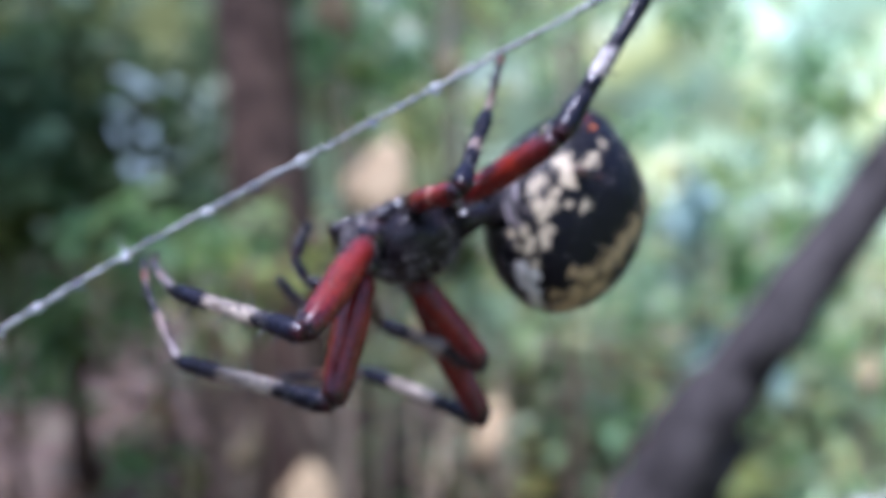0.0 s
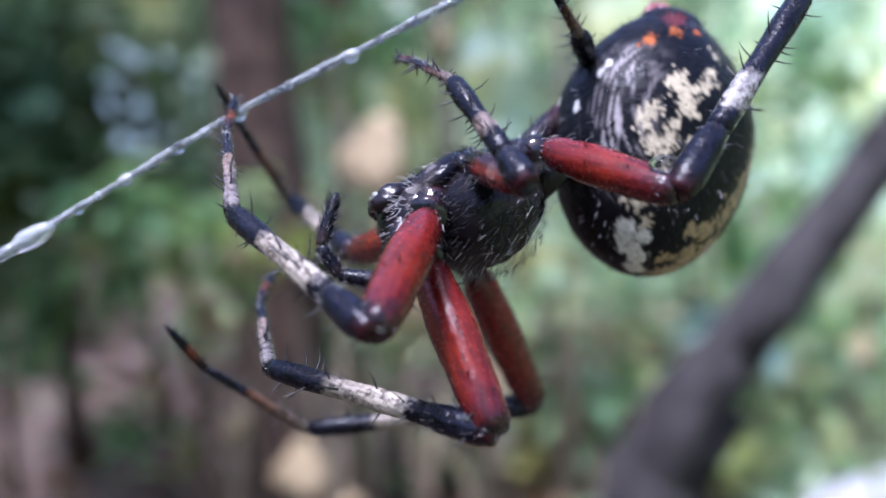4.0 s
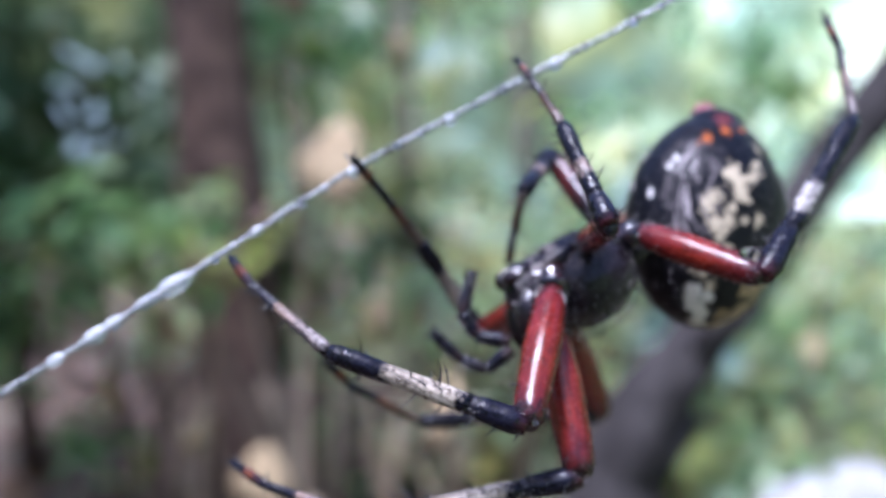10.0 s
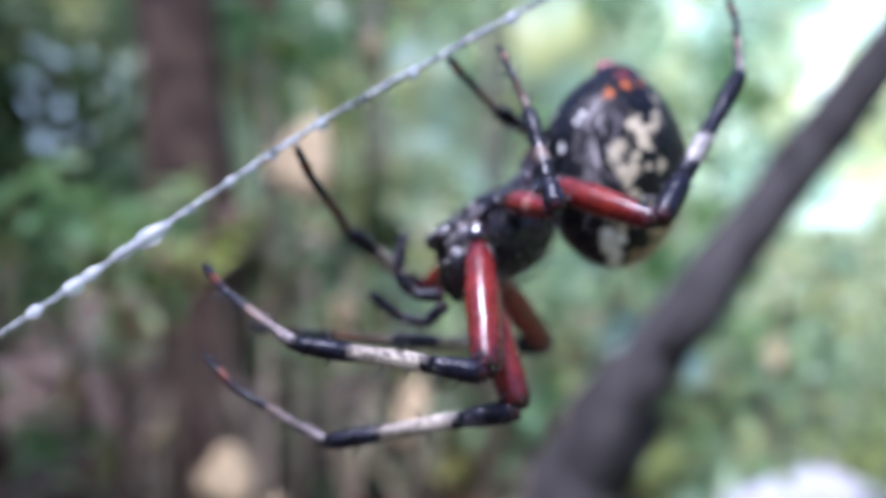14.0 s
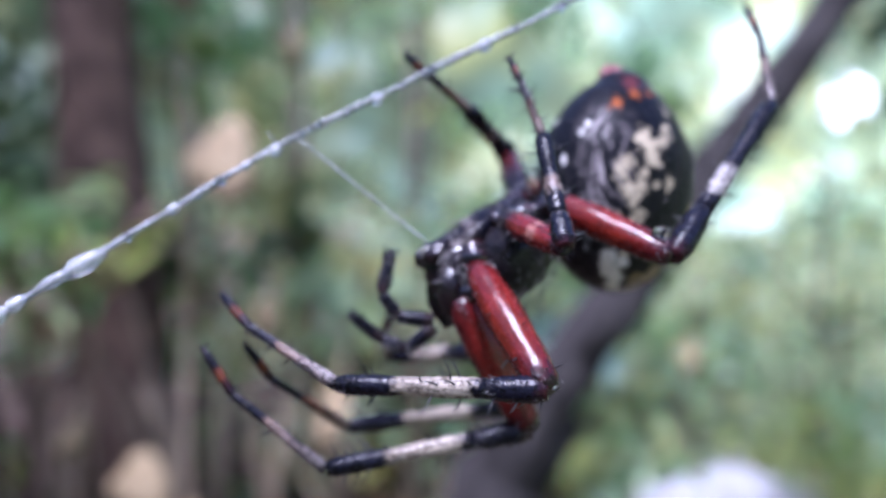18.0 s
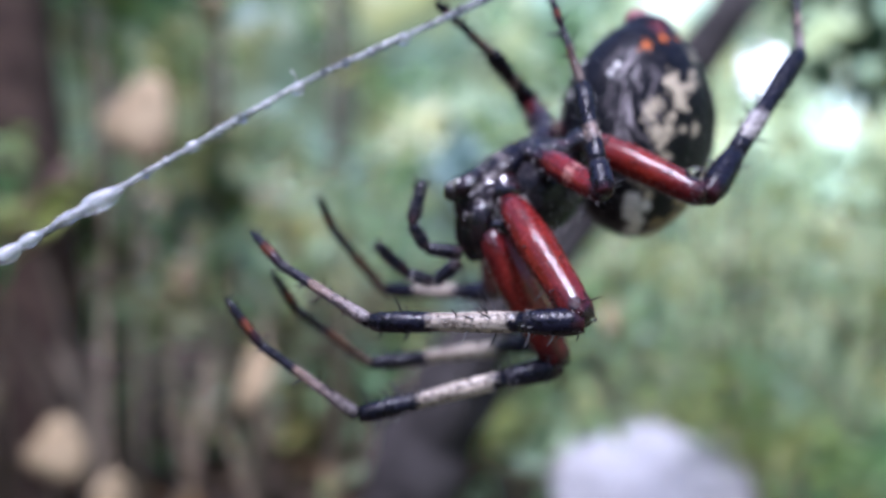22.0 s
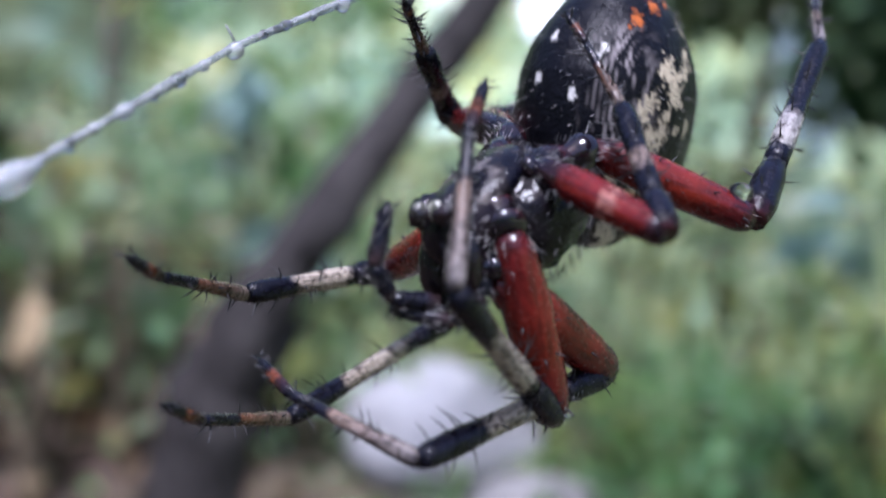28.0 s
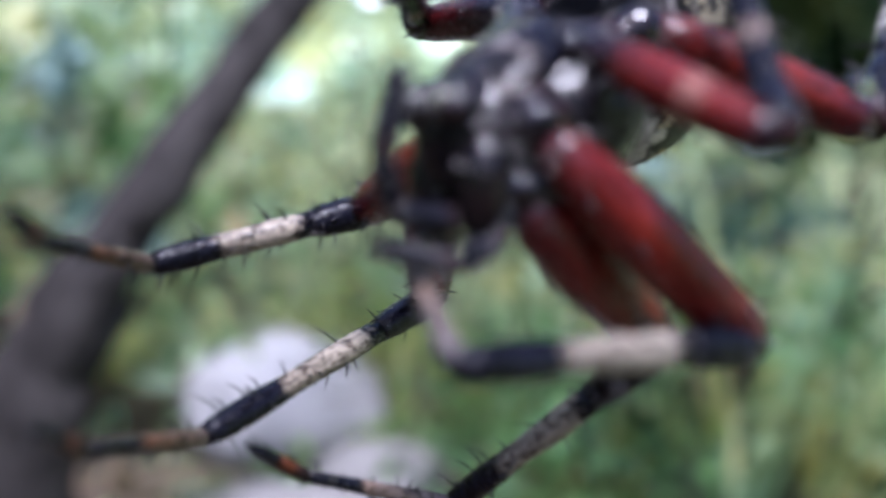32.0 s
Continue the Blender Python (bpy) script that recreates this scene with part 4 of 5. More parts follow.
class Leg:
    """A leg of five jointed pieces. step() notes where thigh, shin and foot point: bearing and rise, in degrees, in the spider's space."""

    def __init__(self, key, root, lengths, girth, femur_mat, label, seed):
        self.key, self.root, self.rows, self.sway = key, Vector(root) * MM, [], []
        f, s, t = (q * MM for q in lengths)
        self.len = (f, s * 0.28, s * 0.72, t * 0.68, t * 0.34)
        rng, g = random.Random(seed), girth * MM
        bm = bmesh.new()
        a = STERNUM.lerp(self.root, 0.35) + BACK * 0.1 * MM
        way = (self.root - a)
        knobs = ((0, 0.5), (0.15, 0.82), (0.35, 1.0), (0.52, 0.92), (0.62, 0.66), (0.68, 0.64), (0.78, 0.9), (0.9, 0.98), (1.0, 0.84), (1.08, 0.5))
        tube(bm, [a + way * u for u, _ in knobs], [w * g for _, w in knobs], 16)
        self.hip = part("leg", bm, M_COXA, spider, label)
        bm = bmesh.new()
        for _ in range(60):
            out = Vector((rng.gauss(0, 1), rng.gauss(0, 1), rng.gauss(0, 1)))
            out = (out - way.normalized() * out.dot(way.normalized())).normalized()
            p = a + way * rng.uniform(0.3, 1.05) + out * g * 0.85
            w = (out * 0.6 + way.normalized() * rng.uniform(0.3, 1.1)).normalized() * rng.uniform(0.2, 0.5) * MM
            tube(bm, [p, p + w * 0.6, p + w], [0.012 * MM, 0.009 * MM, 0.003 * MM], 3, mat=int(rng.random() < 0.62), cap=False)
        tagged(part("joint_hair", bm, [M_FUZZ, M_HAIR], self.hip), kind="stuff")
        specs = (("femur", [(0, 0.55), (0.12, 0.9), (0.4, 1.08), (0.75, 0.98), (0.93, 0.86), (1, 0.6)], femur_mat, 12, 0.45, 12),
                 ("patella", [(0, 0.56), (0.25, 0.74), (0.7, 0.68), (1, 0.54)], M_PATELLA, 7, 0.6, 10),
                 ("tibia", [(0, 0.53), (0.2, 0.56), (0.5, 0.49), (0.78, 0.58), (0.95, 0.53), (1, 0.40)], TIBIA_OF[key[1]], 20, 0.85, 12),
                 ("metatarsus", [(0, 0.37), (0.1, 0.39), (0.5, 0.30), (0.95, 0.26), (1, 0.22)], M_META_RUST if key in ("L1", "L2", "R3", "L3") else M_META, 14, 0.55, 10),
                 ("tarsus", [(0, 0.27), (0.3, 0.30), (0.75, 0.25), (1, 0.06)], M_TARSUS, 12, 0.3, 8))
        self.parts = []
        for (name, stops, mat, spines, long, sides), ln in zip(specs, self.len):
            bm = bmesh.new()
            slim = 1.06 if name == "femur" and key in ("R2", "L2") else 1.0
            if key in ("R3", "L3", "R4") and name in ("patella", "tibia"):
                slim = 1.26
            q, r = profile(ln, [(u, w * g * slim) for u, w in stops], 16)
            tube(bm, q, r, sides)
            spiny = bmesh.new()
            bristles(spiny, rng, ln, g * stops[2][1], spines, long * 1.1 * MM, 0.047 * MM, 0.38)
            bristles(spiny, rng, ln, g * stops[2][1], spines * 5, 0.28 * MM, 0.012 * MM, 1.0)
            if name == "femur":
                bristles(spiny, rng, ln, g * 0.95, 70, 0.42 * MM, 0.011 * MM, 2.2, 0.0, 0.4, 1)
                bristles(spiny, rng, ln, g * 1.0, 50, 0.26 * MM, 0.008 * MM, 2.6, 0.3, 1.0, 1)
            elif name != "tarsus":
                bristles(spiny, rng, ln, g * stops[2][1], 60, 0.24 * MM, 0.009 * MM, 1.8, 0.0, 1.0, 1)
            fuzz = tagged(part("bristles", spiny, [M_HAIR, M_FUZZ], self.hip), kind="stuff")
            self.parts.append((part(name, bm, mat, self.hip), fuzz))
        self.drops = []
        LEGS[key] = self

    def drop(self, share, side, size):
        """A water drop that clings to the thigh."""
        bm = bmesh.new()
        blob(bm, (0, 0, 0), (size * MM, size * 0.9 * MM, size * 0.75 * MM), None, 14, 10)
        ob = part("water_drop", bm, M_WATER, self.hip, "clear water drop on the thigh")
        self.drops.append((ob, share, Vector(side) * MM))

    def step(self, t, a1, e1, a2, e2, a3, e3):
        self.rows.append((t, [Vector((math.cos(radians(a)) * math.cos(radians(e)), math.sin(radians(a)) * math.cos(radians(e)), math.sin(radians(e)))) for a, e in ((a1, e1), (a2, e2), (a3, e3))]))

    def aim(self, t):
        """Where the three links point at t, eased between the noted steps."""
        r = self.rows
        if t <= r[0][0]:
            return r[0][1]
        if t >= r[-1][0]:
            return r[-1][1]
        i = max(k for k in range(len(r)) if r[k][0] <= t)
        i = min(i, len(r) - 2)
        u = (t - r[i][0]) / (r[i + 1][0] - r[i][0])
        u = u * u * (3 - 2 * u)
        return [p.slerp(q, u) if p.angle(q) > 1e-4 else p.copy() for p, q in zip(r[i][1], r[i + 1][1])]

    def swing(self, t):
        """How far the hip joint has swung from its place at t."""
        for (t0, p), (t1, q) in zip(self.sway, self.sway[1:]):
            if t0 <= t <= t1:
                u = (t - t0) / (t1 - t0)
                return p.lerp(q, u * u * (3 - 2 * u)) * MM
        return Vector()

    def move(self):
        """Key the pieces so that each begins where the last one ends."""
        times = [k * 0.25 for k in range(129)]
        paths = [[] for _ in self.parts]
        wet = [[] for _ in self.drops]
        refs = [sum((w[i] for _, w in self.rows), Vector()).normalized() for i in range(3)]
        rest = [Vector((0, 0, 1)).rotation_difference(q) for q in refs]
        for t in times:
            a, b, c = self.aim(t)
            start, knee = self.root + self.swing(t), self.root + a * self.len[0]
            ankle = knee + b * (self.len[1] + self.len[2])
            a = (knee - start).normalized()
            b = (ankle - start - a * self.len[0]).normalized()
            curl = (c + (c - b) * 0.28).normalized()
            flat = (c - (c - b) * 0.12).normalized()
            p = start.copy()
            for k, (w, i) in enumerate(((a, 0), (b, 1), (b, 1), (flat, 2), (curl, 2))):
                turn = (refs[i].rotation_difference(w) @ rest[i]).to_matrix().to_4x4()
                paths[k].append((t, Matrix.Translation(p) @ turn))
                if k == 0:
                    for d, (_, share, side) in zip(wet, self.drops):
                        d.append((t, Matrix.Translation(p + w * self.len[0] * share + side)))
                p = p + w * self.len[k]
        for pair, rows in zip(self.parts, paths):
            for ob in pair:
                walk(ob, rows)
        for (ob, _, _), rows in zip(self.drops, wet):
            walk(ob, rows)


Leg("R1", (-9.83, -3.15, -4.46), (7.21, 8.67, 7.55), 0.8, M_FEMUR, "long front leg with red thigh and pale black-banded shin", 31)
Leg("R2", (-9.99, -2.94, -6.04), (7.05, 9.46, 7.85), 0.79, M_FEMUR, "long second leg with red thigh and pale black-banded shin", 32)
Leg("R3", (-8.22, -2.07, -2.55), (5.52, 5.88, 4.36), 0.57, M_FEMUR_SHORT, "short third leg with dark red thigh", 33)
Leg("R4", (-5.47, -1.37, -2.13), (6.26, 10.85, 6.5), 0.7, M_FEMUR, "hind leg with red thigh folded over the abdomen", 34)
Leg("L1", (-9.17, 0.4, -5.16), (7.91, 7.04, 8.01), 0.8, M_FEMUR, "long front leg with red thigh and pale black-banded shin", 35)
Leg("L2", (-8.04, 3.54, -7.39), (8.32, 10.74, 8.52), 0.79, M_FEMUR, "long second leg with red thigh and pale black-banded shin", 36)
Leg("L3", (-5.88, 2.96, -2.38), (5.63, 5.36, 4.59), 0.66, M_FEMUR_DARK, "short third leg with dark red thigh", 37)
Leg("L4", (-5.95, 3.12, -2.58), (5.5, 5.5, 3.6), 0.7, M_FEMUR_SHORT, "hind leg with red thigh folded over the abdomen", 38)
LEGS["R2"].sway = [(0, Vector()), (13, Vector()), (16, Vector((-0.62, 0.1, 0.15))), (24.5, Vector((-0.66, 0.15, 0.15))), (26.5, Vector()), (32, Vector())]
LEGS["R4"].drop(0.88, (0.1, -0.1, 0.72), 0.48)
LEGS["R1"].drop(0.93, (-0.3, -0.3, 0.55), 0.28)
LEGS["R3"].drop(0.9, (0.2, -0.5, 0.5), 0.2)
LEGS["R2"].drop(0.36, (-0.2, -0.8, 0.1), 0.13)
LEGS["R2"].drop(0.88, (-0.62, -0.35, -0.15), 0.2)
LEGS["R1"].drop(0.97, (0.25, -0.62, 0.1), 0.13)

# ---------- the wet strand ----------
strand = tagged(new("web_strand"), "thick grey-white silk strand hung with water drops", "web")
S_LOW, S_HIGH = Vector((-8.47, -1.95, -4.85)) * MM, Vector((4.80, -0.04, 2.26)) * MM
rng = random.Random(21)
line = [S_LOW * 3.2 + Vector((0, 9 * MM, 1 * MM)), S_LOW * 2.2 + Vector((0, 3 * MM, 0)), S_LOW * 1.5, S_LOW, S_LOW * 0.5, Vector((0, 0, 0)), S_HIGH * 0.5, S_HIGH, S_HIGH * 2, S_HIGH * 4, S_HIGH * 9]
pts, rad_ = [], []
for p, q in zip(line, line[1:]):
    m = max(4, int((q - p).length / (0.22 * MM)))
    for i in range(m):
        pts.append(p.lerp(q, i / m) + Vector((rng.gauss(0, .01), rng.gauss(0, .01), rng.gauss(0, .012))) * MM)
        k = len(pts)
        rad_.append((0.145 + 0.10 * noise.noise(Vector((k * 0.09, 0, 0))) + 0.02 * noise.noise(Vector((k * 0.4, 3, 0)))) * MM)
bm = bmesh.new()
tube(bm, pts, rad_, 9)
part("silk_core", bm, M_SILK, strand)
bm = bmesh.new()
for j in range(1):
    off = [Vector((rng.gauss(0, .04), rng.gauss(0, .04), rng.gauss(0, .05))) for _ in range(60)]
    tube(bm, [p + (off[(i // 60 * 7 + j) % 60].lerp(off[(i // 60 * 7 + 7 + j) % 60], (i % 60) / 60)) * MM * 1.5 + Vector((0, 0, -0.2 * MM)) for i, p in enumerate(pts)], [0.02 * MM] * len(pts), 5)
part("loose_fibres", bm, M_SILK, strand)


def strand_drop(u, long, wide, low, seed, mat=None):
    """A drop of water caught on the strand, drawn out along it."""
    a = (S_LOW * -u if u < 0 else S_HIGH * u)
    d = (S_HIGH - S_LOW).normalized()
    rot = frame_along(d)
    bm = bmesh.new()
    blob(bm, a + Vector((0, 0, -low * MM)), (wide * MM, wide * MM, long * MM), rot, 18, 14, lambda q: 1 + 0.16 * noise.noise(q * 2.3 + Vector((seed, 0, 0))))
    part("water_drop", bm, mat or M_WATER, strand, "clear water drop on the silk")


M_WETSILK, _n, _l, _b = material("wet_silk", 0.1, spec=0.6, trans=0.74, coat=0.4)
_b.inputs["IOR"].default_value = 1.25
_v = coords(_n, _l, "Object", 1000.0)
_l.new(ramp(_n, _l, noise_node(_n, _l, _v, 1.6, 4.0), [(0.28, (0.06, 0.06, 0.06)), (0.36, (0.55, 0.57, 0.57)), (0.6, (0.86, 0.88, 0.87))]), _b.inputs["Base Color"])
for i, (u, long, wide, low) in enumerate(((-1.0, 1.05, 0.43, 0.06), (-1.14, 0.8, 0.28, 0.0), (-1.32, 0.5, 0.3, 0.0), (-1.42, 0.65, 0.37, 0.05), (-1.62, 0.45, 0.29, 0.0), (-0.55, 0.36, 0.25, 0.03), (-0.3, 0.32, 0.25, 0.03),
                                            (0.0, 0.34, 0.3, 0.16), (0.45, 0.3, 0.2, 0.0), (1.0, 0.36, 0.29, 0.1), (1.55, 0.3, 0.22, 0.0), (2.1, 0.42, 0.3, 0.08), (2.9, 0.32, 0.25, 0.0), (3.6, 0.4, 0.3, 0.05), (-0.78, 0.22, 0.22, 0.05), (-0.68, 0.16, 0.18, 0.0), (-0.42, 0.16, 0.19, 0.05), (-0.17, 0.2, 0.2, 0.05), (0.25, 0.16, 0.18, 0.0), (0.7, 0.18, 0.2, 0.05), (1.25, 0.16, 0.18, 0.0), (1.8, 0.2, 0.2, 0.0), (2.4, 0.17, 0.18, 0.0), (3.2, 0.18, 0.2, 0.0))):
    strand_drop(u, long, wide, low, i * 3.1, M_WETSILK if i < 5 or i % 2 else None)
for u, z in ((0.0, 0.7),):
    bm = bmesh.new()
    tube(bm, [Vector((0.1, 0, 0)) * MM, Vector((-0.15 + u, 0, z * 0.6)) * MM, Vector((-0.35 + u, 0, z)) * MM], [0.08 * MM, 0.05 * MM, 0.03 * MM], 6)
    part("silk_spur", bm, M_SILK, strand)

# a thin drag line that lies along the strand, and for a while is drawn taut to the spider's mouth
bm = bmesh.new()
tube(bm, [(0, 0, k * 0.87 * MM) for k in range(11)], [0.05 * MM] * 11, 6)
drag_line = part("drag_line", bm, M_SILK, strand, "thin silk thread drawn off the strand")


# ---------- movement ----------
def motions():
    body_rows = [
        (0, pose(0.00072, -0.00081, 0.95192, -5.72, 5.06, -6.21)),
        (0.5, pose(-0.00205, 0.00273, 0.94792, -6.39, 5.57, -6.07)),
        (1, pose(0.00149, -0.00129, 0.94887, -9.54, 7.41, -9.30)),
        (1.5, pose(0.00162, -0.00216, 0.94963, -6.26, 5.42, -6.04)),
        (2, pose(0.00242, -0.00114, 0.94962, -5.15, 4.71, -4.94)),
        (2.5, pose(-0.00039, -0.00202, 0.95167, -2.65, 2.91, -2.41)),
        (3, pose(0.00000, -0.00053, 0.95066, -2.28, 2.63, -1.19)),
        (3.5, pose(-0.00033, -0.00199, 0.95091, -1.24, 1.58, -0.71)),
        (5.5, pose(0.00027, -0.00025, 0.95005, -1.14, 1.75, -0.56)),
        (6, pose(-0.00081, 0.00180, 0.94911, -2.08, 3.31, -1.00)),
        (6.5, pose(-0.00061, 0.00023, 0.94979, -0.53, 1.45, 1.96)),
        (7, pose(0.00141, -0.00237, 0.95085, 0.42, 2.78, 3.41)),
        (7.5, pose(-0.00088, -0.00237, 0.95081, 0.76, 1.78, 3.73)),
        (8, pose(-0.00130, 0.00121, 0.95103, 0.66, 3.03, 5.69)),
        (8.5, pose(-0.00186, 0.00144, 0.94908, -0.08, 2.11, 4.07)),
        (9, pose(0.00016, 0.00193, 0.94932, -0.69, 3.52, 3.55)),
        (9.5, pose(0.00203, -0.00185, 0.94912, -1.06, 2.74, 1.16)),
        (10, pose(0.00467, -0.00097, 0.94781, -2.15, 1.29, 0.89)),
        (10.5, pose(-0.00116, 0.00024, 0.95025, -0.41, -1.25, 2.67)),
        (11, pose(-0.00173, 0.00312, 0.95136, 0.45, -1.40, 3.97)),
        (11.5, pose(-0.00213, 0.00223, 0.94960, -0.02, -1.56, 2.94)),
        (12, pose(0.00018, -0.00081, 0.94978, -0.12, -0.51, 2.01)),
        (12.5, pose(-0.00032, -0.00327, 0.95096, 0.43, -1.33, 1.91)),
        (13, pose(0.00082, -0.00026, 0.95072, 0.56, -1.38, 3.01)),
        (13.5, pose(-0.00011, 0.00097, 0.94995, -0.11, -3.61, 3.47)),
        (15.5, pose(0.00142, 0.00122, 0.94891, -0.89, -5.17, 3.68)),
        (16, pose(-0.00055, 0.00348, 0.95019, 0.52, -4.74, 2.96)),
        (16.5, pose(-0.00055, 0.00066, 0.95005, 0.19, -4.20, 2.67)),
        (17, pose(-0.00090, -0.00206, 0.95062, 1.34, -4.05, 2.27)),
        (17.5, pose(0.00062, -0.00376, 0.95052, 0.68, -3.06, 1.95)),
        (18, pose(-0.00001, -0.00357, 0.94997, 1.18, -2.61, 1.94)),
        (18.5, pose(0.00048, -0.00173, 0.95037, 0.66, -1.97, 1.60)),
        (19, pose(-0.00160, 0.00270, 0.95008, 0.92, -2.68, 2.58)),
        (19.5, pose(-0.00019, 0.00479, 0.94751, 0.11, -1.90, 1.82)),
        (20, pose(0.00051, 0.00381, 0.94954, 0.89, -1.81, 1.28)),
        (20.5, pose(0.00003, 0.00172, 0.95020, 0.40, -1.51, 0.77)),
        (21, pose(0.00146, 0.00070, 0.94980, 0.57, -1.34, 0.28)),
        (21.5, pose(-0.00085, 0.00084, 0.95008, 0.57, -1.18, -0.16)),
        (22, pose(0.00058, 0.00138, 0.95006, 1.06, -1.25, -0.67)),
        (22.5, pose(0.00054, -0.00006, 0.94937, 0.75, -0.71, -2.25)),
        (23, pose(-0.00036, -0.00168, 0.95062, 0.25, -2.33, -2.81)),
        (24, pose(-0.00059, -0.00259, 0.95097, 1.32, -2.55, -5.11)),
        (26.5, pose(0.00071, -0.00077, 0.94971, 0.54, -1.13, -1.92)),
        (27, pose(0.00163, 0.00000, 0.94935, -1.52, -1.31, 0.33)),
        (27.5, pose(-0.00210, 0.00139, 0.95172, -0.13, -0.51, 1.28)),
        (28, pose(-0.00191, -0.00069, 0.94959, 1.32, 0.76, 2.52)),
        (28.4, pose(-0.00015, -0.00089, 0.94859, 1.67, 0.43, 1.67)),
        (29, pose(-0.00073, 0.00254, 0.94898, 3.29, 0.27, 1.72)),
        (29.6, pose(0.00689, 0.00453, 0.94864, 2.19, -0.55, -3.14)),
        (30, pose(0.00038, 0.00218, 0.95012, 4.07, -1.75, -1.41)),
        (30.3, pose(0.00034, 0.00038, 0.94972, 6.98, -1.44, -4.10)),
        (31, pose(0.00036, -0.00075, 0.95072, 4.35, -1.73, -5.01)),
        (31.5, pose(-0.00031, -0.00276, 0.95028, 4.69, 0.68, -10.21)),
        (32, pose(-0.00029, 0.00200, 0.94953, 4.37, 0.20, -2.86)),
    ]
    walk(spider, body_rows)
    walk(strand, [
        (0, pose(-0.02325, 0.00030, 0.94808, -4.40, -0.01, -7.36)),
        (0.5, pose(-0.02369, 0.00418, 0.94762, -6.06, 0.69, -4.21)),
        (1, pose(-0.01875, 0.00110, 0.95023, -9.26, 1.32, -5.00)),
        (1.5, pose(-0.01774, 0.00013, 0.95007, -2.04, 3.04, -2.44)),
        (2, pose(-0.01716, 0.00077, 0.95027, -0.11, 3.16, -1.05)),
        (3, pose(-0.01842, 0.00116, 0.95081, 3.24, 1.21, -0.97)),
        (5.5, pose(-0.01721, 0.00158, 0.95037, 3.84, 1.44, -1.44)),
        (6, pose(-0.01841, 0.00313, 0.94956, 2.33, 1.09, -0.79)),
        (6.5, pose(-0.01838, 0.00199, 0.95078, 6.04, 0.84, -0.38)),
        (7, pose(-0.01685, -0.00073, 0.95181, 8.03, 1.18, 1.16)),
        (7.5, pose(-0.01880, -0.00037, 0.95180, 8.66, 0.73, 0.04)),
        (8, pose(-0.01948, 0.00226, 0.95200, 7.42, 0.29, 3.86)),
        (8.5, pose(-0.01987, 0.00308, 0.95047, 5.57, 1.54, 2.51)),
        (9, pose(-0.01828, 0.00322, 0.95044, 3.72, 2.28, 4.24)),
        (9.5, pose(-0.01590, -0.00040, 0.95060, 1.09, 0.02, 1.89)),
        (10, pose(-0.01414, -0.00021, 0.94925, -1.57, 0.01, 1.78)),
        (11, pose(-0.01970, 0.00320, 0.95230, 0.31, -1.62, 5.20)),
        (12, pose(-0.01753, -0.00064, 0.95027, -0.67, -1.47, 3.66)),
        (13, pose(-0.01708, -0.00054, 0.95116, -0.86, -1.33, 4.61)),
        (15.5, pose(-0.01614, 0.00136, 0.94868, -3.62, -3.53, 5.66)),
        (16, pose(-0.01864, 0.00325, 0.95003, -3.02, -1.53, 3.26)),
        (16.5, pose(-0.01811, 0.00142, 0.94988, -3.32, -2.98, 3.83)),
        (17, pose(-0.01869, -0.00120, 0.95047, -2.54, -1.19, 2.55)),
        (17.5, pose(-0.01730, -0.00252, 0.95047, -2.65, -1.84, 2.65)),
        (18, pose(-0.01816, -0.00259, 0.95015, -2.21, -0.48, 1.69)),
        (18.5, pose(-0.01744, -0.00086, 0.95044, -2.46, -1.58, 1.67)),
        (19, pose(-0.01967, 0.00242, 0.95022, -2.62, -0.59, 1.65)),
        (19.5, pose(-0.01827, 0.00484, 0.94821, -2.00, -0.04, 0.43)),
        (20, pose(-0.01808, 0.00335, 0.94995, -0.73, 0.41, -1.06)),
        (20.5, pose(-0.01829, 0.00202, 0.95042, -1.10, -0.12, -0.43)),
        (21, pose(-0.01722, 0.00097, 0.95008, -1.36, 0.12, -0.45)),
        (21.5, pose(-0.01926, 0.00181, 0.95017, -0.58, -0.37, -0.75)),
        (22, pose(-0.01794, 0.00260, 0.95009, 0.22, 0.21, -1.36)),
        (22.5, pose(-0.01778, 0.00193, 0.94933, -0.26, -0.22, -2.41)),
        (23, pose(-0.01824, 0.00065, 0.95037, -1.68, -1.45, -1.85)),
        (24, pose(-0.01836, 0.00085, 0.95062, -2.33, -1.52, -2.40)),
        (26.5, pose(-0.01642, 0.00298, 0.94966, -6.52, 1.51, 3.79)),
        (27, pose(-0.01586, 0.00341, 0.94962, -9.97, 2.59, 5.09)),
        (28, pose(-0.01832, 0.00388, 0.95029, -12.27, 6.30, 17.11)),
        (29, pose(-0.01710, 0.00800, 0.94990, -4.69, 4.94, 6.29)),
        (30, pose(-0.01583, 0.00979, 0.94982, 5.93, 0.79, -9.89)),
        (31, pose(-0.01771, 0.00954, 0.94834, 18.09, -0.57, -30.85)),
        (32, pose(-0.01771, 0.00954, 0.94834, 18.09, -0.57, -30.85)),
    ])
    s = LEGS["R1"].step
    s(0, -106.4, -34.6, 153.2, 7.5, 119.7, 9.5)
    s(0.5, -108.2, -38, 147.5, 15.7, 118.1, 37.4)
    s(1, -105.7, -26.2, 146.6, 21.5, 109.6, 27.5)
    s(1.5, -108.5, -22.1, 138.5, 23.2, 104.9, 22.9)
    s(2, -113.4, -23, 136.8, 24.1, 101.1, 30.8)
    s(3, -108.7, -19.4, 129.7, 20.5, 99.1, 29.2)
    s(6, -90, -29.5, 136, 19.5, 100.5, 45.2)
    s(7, -79.7, -34.4, 138.1, 2.4, 42.4, 43)
    s(8, -74.1, -36.2, 143.1, 2, 56.7, 36.7)
